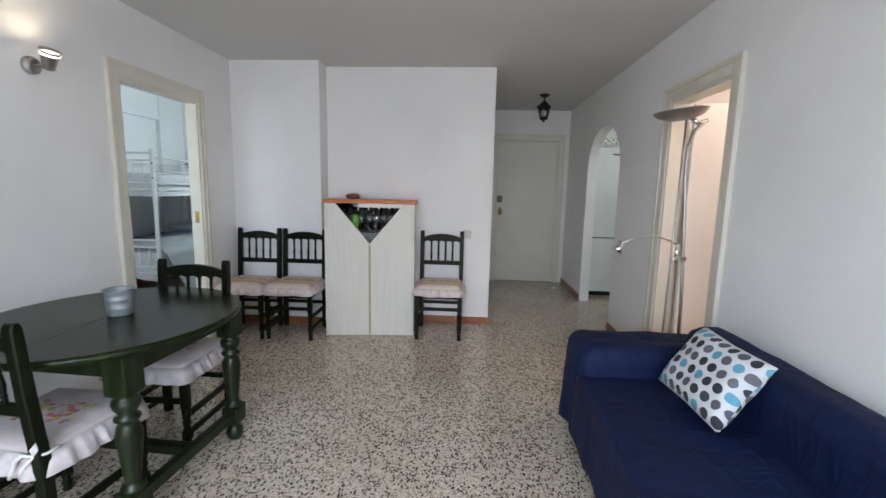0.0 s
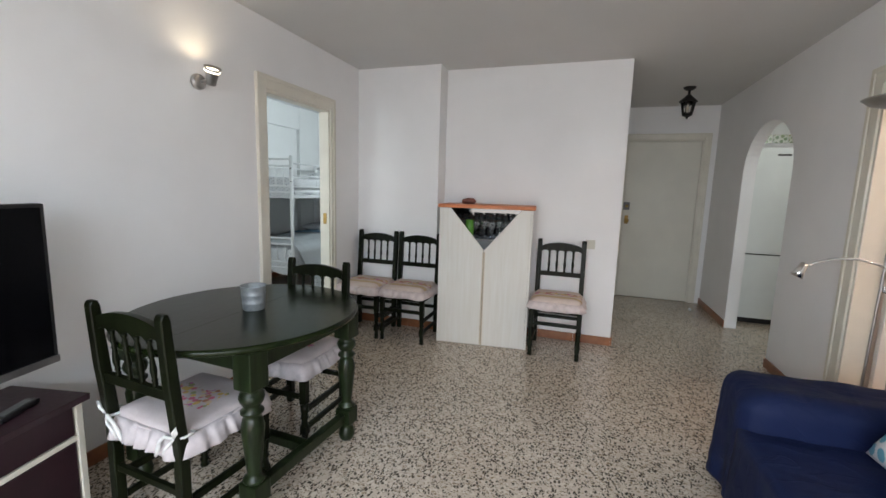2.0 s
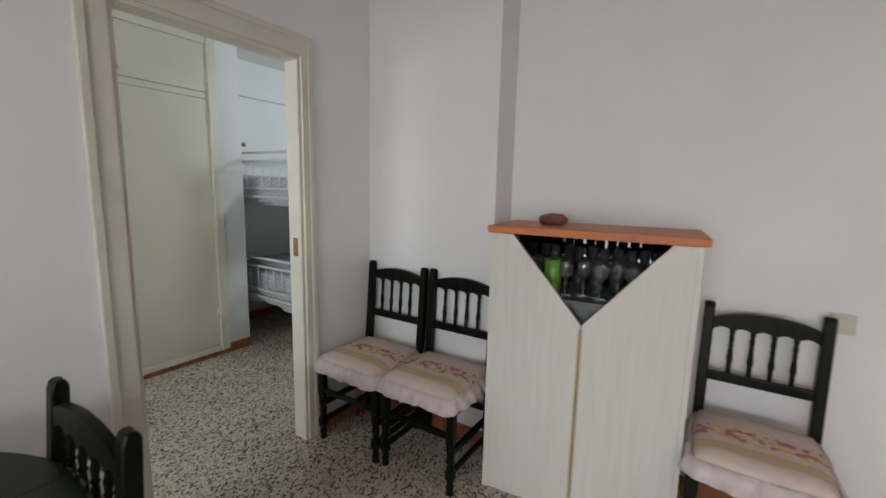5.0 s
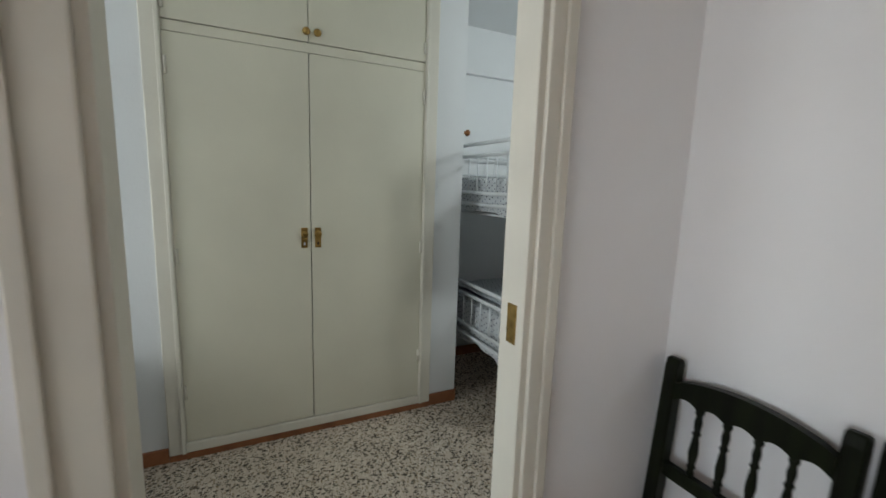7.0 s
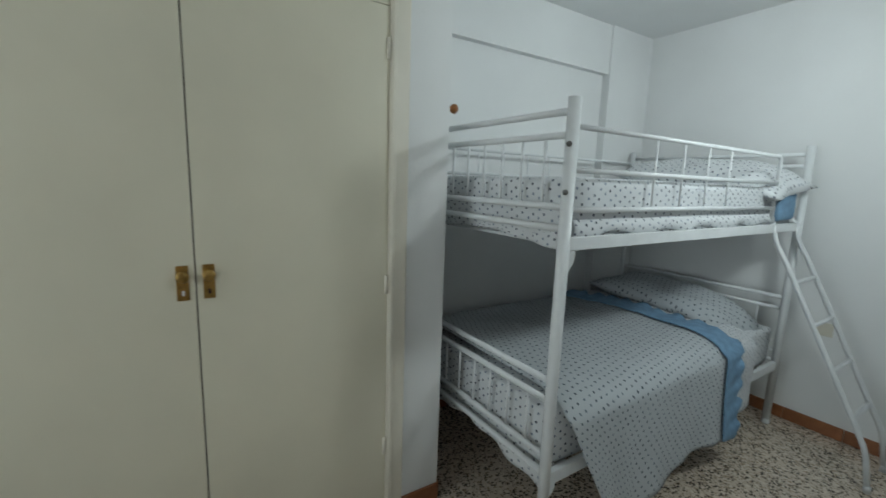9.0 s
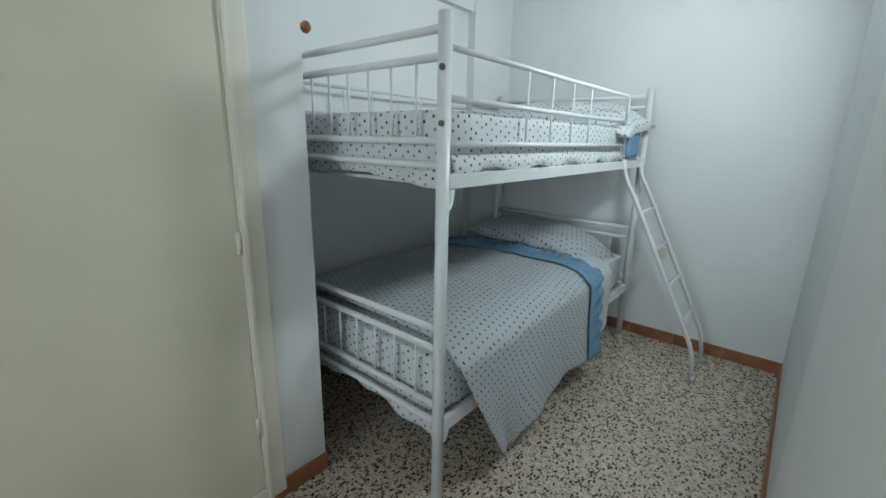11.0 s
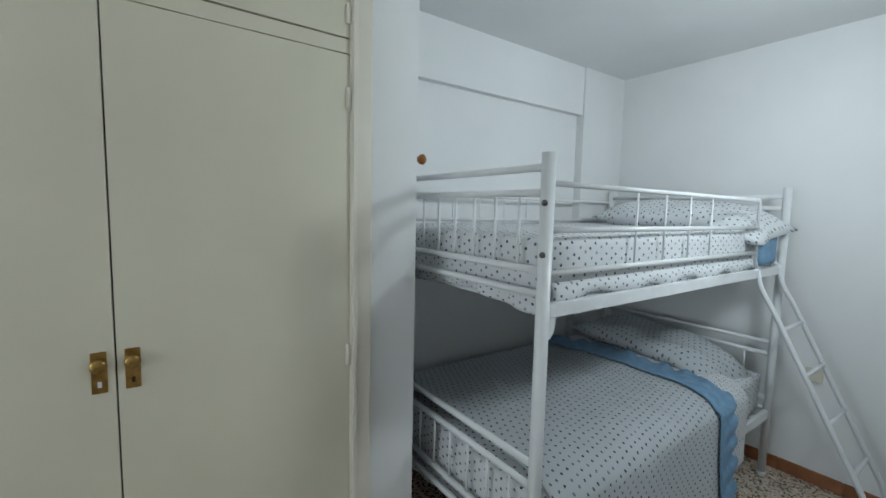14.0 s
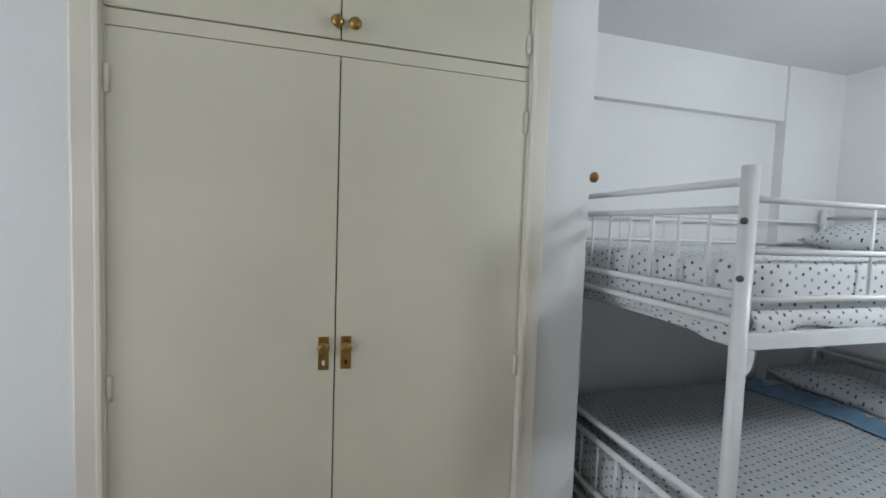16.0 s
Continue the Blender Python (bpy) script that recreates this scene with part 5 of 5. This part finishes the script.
def end_rails(y, rails, slats, count):
    for z in rails:
        part("end_rail", bm_tube([(BX0 + 0.018, y, z), (BX1 - 0.018, y, z)], R), WHITEMETAL, bk)
    me = mesh_of("slat", bm_tube([(0, 0, slats[0]), (0, 0, slats[1])], 0.0052, sides=8), WHITEMETAL)
    for k in range(count):
        again("slat", me, bk, pose(BX0 + (BX1 - BX0) * (k + 1) / (count + 1), y, 0))


end_rails(B0, (1.642, 1.570, 1.343, 1.273), (1.345, 1.566), 9)
end_rails(B0, (0.746, 0.674, 0.466, 0.400), (0.47, 0.67), 9)
end_rails(B1, (1.63, 1.566, 1.337, 1.268), (1.34, 1.562), 9)
end_rails(B1, (0.80, 0.73, 0.470, 0.405), (0.475, 0.725), 7)
GE = 5.73
for x in (BX1, BX0):
    far = GE if x == BX1 else B1 - 0.02
    part("guard_rail", bm_tube([(x, B0 + 0.018, 1.597), (x, far - 0.02, 1.597), (x, far, 1.575), (x, far, 1.27)], 0.009), WHITEMETAL, bk)
    for z in (1.462, 1.335):
        part("guard_rail", bm_tube([(x, B0 + 0.018, z), (x, far - 0.008, z)], 0.0095), WHITEMETAL, bk)
    me = mesh_of("guard_slat", bm_tube([(0, 0, 1.335), (0, 0, 1.592)], 0.0042, sides=8), WHITEMETAL)
    for k in range(4):
        again("guard_slat", me, bk, pose(x, 4.615 + k * 0.195, 0))
    part("side_beam", bm_box(x - 0.012, x + 0.012, B0 + 0.018, B1 - 0.018, 1.203, 1.247, 0.003), WHITEMETAL, bk)
    part("side_beam", bm_box(x - 0.012, x + 0.012, B0 + 0.018, B1 - 0.018, 0.355, 0.405, 0.003), WHITEMETAL, bk)
    for z in (1.15, 0.32):
        part("bracket", bm_prism([(B0 + 0.018, z + 0.054), (B0 + 0.052, z + 0.054), (B0 + 0.046, z + 0.012), (B0 + 0.032, z - 0.01), (B0 + 0.018, z - 0.012)], "x", x - 0.008, x + 0.008), WHITEMETAL, bk)
for z in (1.392, 1.540):
    part("bolt", smooth(bm_lathe([(0.0, 0.0), (0.009, 0.0), (0.009, 0.004), (0.0, 0.006)], sides=14, open_ends=True)), LOCKSTEEL, bk, "steel bolt head").matrix_basis = pose(BX1 + 0.0075, B0 - 0.019, z, 90, 0, 22)
for z in (1.20, 0.368):
    me = mesh_of("base_slat", bm_box(BX0 + 0.013, BX1 - 0.013, -0.03, 0.03, z, z + 0.014, 0.002), WHITEMETAL)
    for k in range(10):
        again("base_slat", me, bk, pose(0, B0 + 0.12 + k * 0.192, 0))


def soft_box(x0, x1, y0, y1, z0, z1, r, amount, seed):
    bm = bm_box(x0, x1, y0, y1, z0, z1)
    bmesh.ops.subdivide_edges(bm, edges=bm.edges[:], cuts=11, use_grid_fill=True)
    c, h = Vector(((x0 + x1) / 2, (y0 + y1) / 2, (z0 + z1) / 2)), Vector(((x1 - x0) / 2, (y1 - y0) / 2, (z1 - z0) / 2))
    for v in bm.verts:
        p = v.co - c
        q = Vector([max(-(h[k] - r), min(h[k] - r, p[k])) for k in range(3)])
        d = p - q
        if d.length > 1e-6:
            p = q + d.normalized() * min(d.length, r)
        v.co = c + p + Vector([noise.noise(v.co * 4 + Vector((seed, 5 * k, 0))) * amount for k in range(3)])
    return smooth(box_uv(bm))


tagged(new("mattress", mesh_of("mattress", soft_box(BX0 + 0.03, BX1 - 0.022, B0 + 0.03, B1 - 0.03, 1.2145, 1.445, 0.035, 0.006, 2), SHEET)), "mattress in a dotted white sheet on the upper bunk", "mattress")
tagged(new("mattress", mesh_of("mattress", soft_box(BX0 + 0.03, BX1 - 0.022, B0 + 0.03, B1 - 0.03, 0.3825, 0.625, 0.035, 0.006, 7), SHEET)), "mattress in a dotted white sheet on the lower bunk", "mattress")


# gathered sheet edge that hangs over the upper bunk's side and foot
def hem(u, v):
    L = (B1 - 0.35) - (B0 + 0.05)
    y = B0 + 0.05 + u * L
    puff = 0.012 * math.sin(u * 46) + 0.010 * math.sin(u * 19 + 1)
    return (BX1 - 0.018 + 0.012 * math.sin(math.pi * v) + puff * v * 0.5, y, 1.30 - v * (0.055 + 0.012 * math.sin(u * 31)))


tagged(new("sheet_hem", mesh_of("sheet_hem", thicken(bm_grid(90, 6, hem, lambda u, v: (u * 1.6, v * 0.07)), 0.003), SHEET)), "rumpled dotted sheet edge over the upper rail", "bed sheet")


def corner_hem(u, v):
    x = BX0 + 0.1 + u * (BX1 - BX0 - 0.12)
    puff = 0.01 * math.sin(u * 33)
    return (x, B0 + 0.035 + puff * v, 1.26 - v * (0.04 + 0.012 * math.sin(u * 9) + 0.02 * max(0, u - 0.85) / 0.15))


tagged(new("sheet_hem", mesh_of("sheet_hem", thicken(bm_grid(60, 5, corner_hem, lambda u, v: (u * 1.0, v * 0.07)), 0.003), SHEET)), "dotted sheet edge hanging below the foot rail", "bed sheet")

tagged(new("sheet_hem", mesh_of("sheet_hem", thicken(bm_grid(60, 5, lambda u, v: (BX0 + 0.1 + u * (BX1 - BX0 - 0.14), B0 + 0.033 + 0.01 * math.sin(u * 29) * v, 0.40 - v * (0.075 + 0.025 * math.sin(u * 7 + 1))), lambda u, v: (u * 1.0, v * 0.09)), 0.003), SHEET)), "dotted sheet edge hanging below the lower foot rail", "bed sheet")

# lower bedspread, draped over the open side and turned down in blue at the pillow
SP = rounded([(BX0 + 0.05, 0.630), (BX1 - 0.06, 0.652), (BX1 + 0.03, 0.615), (BX1 + 0.04, 0.34), (BX1 + 0.06, 0.115)], 0.07)
SP3 = [(p.x, 0, p.y) for p in SP]


def spread_at(u, v, y0, y1, lift):
    p = along(SP3, v)
    y = y0 + u * (y1 - y0)
    hang = max(0.0, (0.60 - p.z) / 0.5)
    y += hang * (0.26 * max(0.0, 0.35 - u) / 0.35 - 0.03 * u)
    fold = 0.014 * math.sin(u * 13 + 1.5 + p.z * 2) * hang + 0.006 * math.sin(u * 31) * hang
    low = (-0.03 * math.sin(u * 6.5) + 0.075 * max(0.0, u - 0.3)) * hang
    sag = 0.014 * noise.noise(Vector((p.x * 3, y * 3, 1))) + 0.012 * abs(noise.noise(Vector((p.x * 7, y * 9, 4))))
    bulge = 0.03 * math.sin(math.pi * min(1, max(0, (p.x - BX0) / 1.05))) if hang == 0 else 0
    return Vector((p.x + fold + lift * (hang > 0), y, p.z + low + sag + bulge + lift))


tagged(new("bedspread", mesh_of("bedspread", thicken(bm_grid(80, 70, lambda u, v: spread_at(u, v, B0 + 0.06, 5.42, 0.012), lambda u, v: (u * 1.3, v * 1.62)), 0.006), SPREAD)), "pale dotted bedspread hanging over the lower bunk's side", "bedspread")
tagged(new("blue_turndown", mesh_of("blue_turndown", thicken(bm_grid(26, 70, lambda u, v: spread_at(0.928 + u * (0.145 + 0.014 * math.sin(v * 58) + 0.006 * math.sin(v * 131)), v, B0 + 0.06, 5.42, 0.022 + 0.010 * math.sin(v * 90 + 3 * u) * u)), 0.006), BLUECLOTH)), "ruffled pale blue edge of the turned-down sheet", "bed sheet")
tagged(new("lower_sheet", mesh_of("lower_sheet", thicken(bm_grid(20, 60, lambda u, v: spread_at(0.98 + u * 0.16, v * 0.93, B0 + 0.06, 5.53, 0.006), lambda u, v: (u * 0.4, v * 1.5)), 0.005), SHEET)), "dotted sheet tucked under the lower pillow", "bed sheet")
pl = tagged(new("bed_pillow", mesh_of("bed_pillow", pillow(0.48, 0.225, 0.078, 3, 0.03, 0.12), SPREAD)), "long dotted pillow on the lower bunk", "pillow")
pl.matrix_basis = pose(-3.86, 5.80, 0.72, 3, 2, -3)
pl = tagged(new("bed_pillow", mesh_of("bed_pillow", pillow(0.49, 0.22, 0.085, 6, 0.03, 0.07), SHEET)), "dotted pillow on the upper bunk", "pillow")
pl.matrix_basis = pose(-3.77, 5.86, 1.505, 10, 3, -2)
tagged(new("blue_sheet_end", mesh_of("blue_sheet_end", soft_box(BX1 - 0.06, BX1 + 0.008, 5.80, 6.02, 1.26, 1.452, 0.025, 0.008, 5), BLUECLOTH)), "pale blue sheet corner hanging from the upper bunk", "bed sheet")

# ladder hooked on the upper rail
ld = thing("bunk_ladder", "white tubular ladder leaning on the bunk bed", "ladder")
feet, tops = (-2.825, 0.0), (-3.33, 1.245)
sides = []
for y0, y1 in ((5.825, 5.768), (6.118, 6.07)):
    pts = rounded([(tops[0] - 0.02, y1, 1.255), (tops[0] + 0.005, y1, 1.15), (tops[0] + 0.06, y1, 1.06), (feet[0] - 0.03, y0, 0.20), (feet[0], y0, 0.012)], 0.05)
    part("rail", bm_tube(pts, 0.0125, sides=12), WHITEMETAL, ld)
    part("foot", bm_lathe([(0.015, 0.0), (0.015, 0.03), (0.013, 0.035)], (feet[0], y0), 12), WHITEMETAL, ld)
    part("hook", bm_tube([(tops[0] - 0.02, y1, 1.25), (tops[0] - 0.035, y1, 1.262), (tops[0] - 0.05, y1, 1.255)], 0.0115, sides=10), WHITEMETAL, ld)
for t in (0.12, 0.36, 0.60, 0.84):
    a = Vector((tops[0] + 0.06, 5.768, 1.06)).lerp(Vector((feet[0] - 0.03, 5.825, 0.20)), t)
    b = Vector((tops[0] + 0.06, 6.07, 1.06)).lerp(Vector((feet[0] - 0.03, 6.118, 0.20)), t)
    part("rung", bm_tube([a, b], 0.0105, sides=10), WHITEMETAL, ld)
plg = thing("wall_socket", "white wall socket low behind the ladder", "socket", pose(-3.19, BY, 0.63))
part("plate", bm_box(-0.04, 0.04, -0.01, 0.0, -0.04, 0.04, 0.004), PLASTIC, plg)

# second bed beside the window, with a dark scrolled footboard across its end
b2 = thing("single_bed", "single bed with a dark carved wooden footboard", "bed", pose(-4.08, 2.185, 0))
part("frame", bm_box(-0.02, 0.92, -1.9, -0.05, 0.22, 0.36, 0.01), DARKWOOD, b2)
for x in (-0.03, 0.93):
    part("foot_post", bm_box(x - 0.022, x + 0.022, -0.022, 0.022, 0.0, 0.60, 0.006), DARKWOOD, b2)
for z in (0.14, 0.555):
    part("foot_rail", bm_box(-0.007, 0.907, -0.016, 0.016, z, z + 0.045, 0.005), DARKWOOD, b2)
ring = mesh_of("scroll", bm_tube([(0.055 * math.cos(math.pi * k / 10), 0, 0.085 * math.sin(math.pi * k / 10)) for k in range(21)], 0.011, sides=8, caps=False), DARKWOOD)
for k in range(8):
    for j in range(2):
        again("scroll", ring, b2, pose(0.05 + k * 0.114, 0, 0.275 + j * 0.185))
tagged(new("bed_mattress", mesh_of("bed_mattress", soft_box(-4.10, -3.16, 0.30, 2.13, 0.362, 0.615, 0.05, 0.01, 4), WHITECLOTH)), "white covered mattress on the single bed", "mattress")
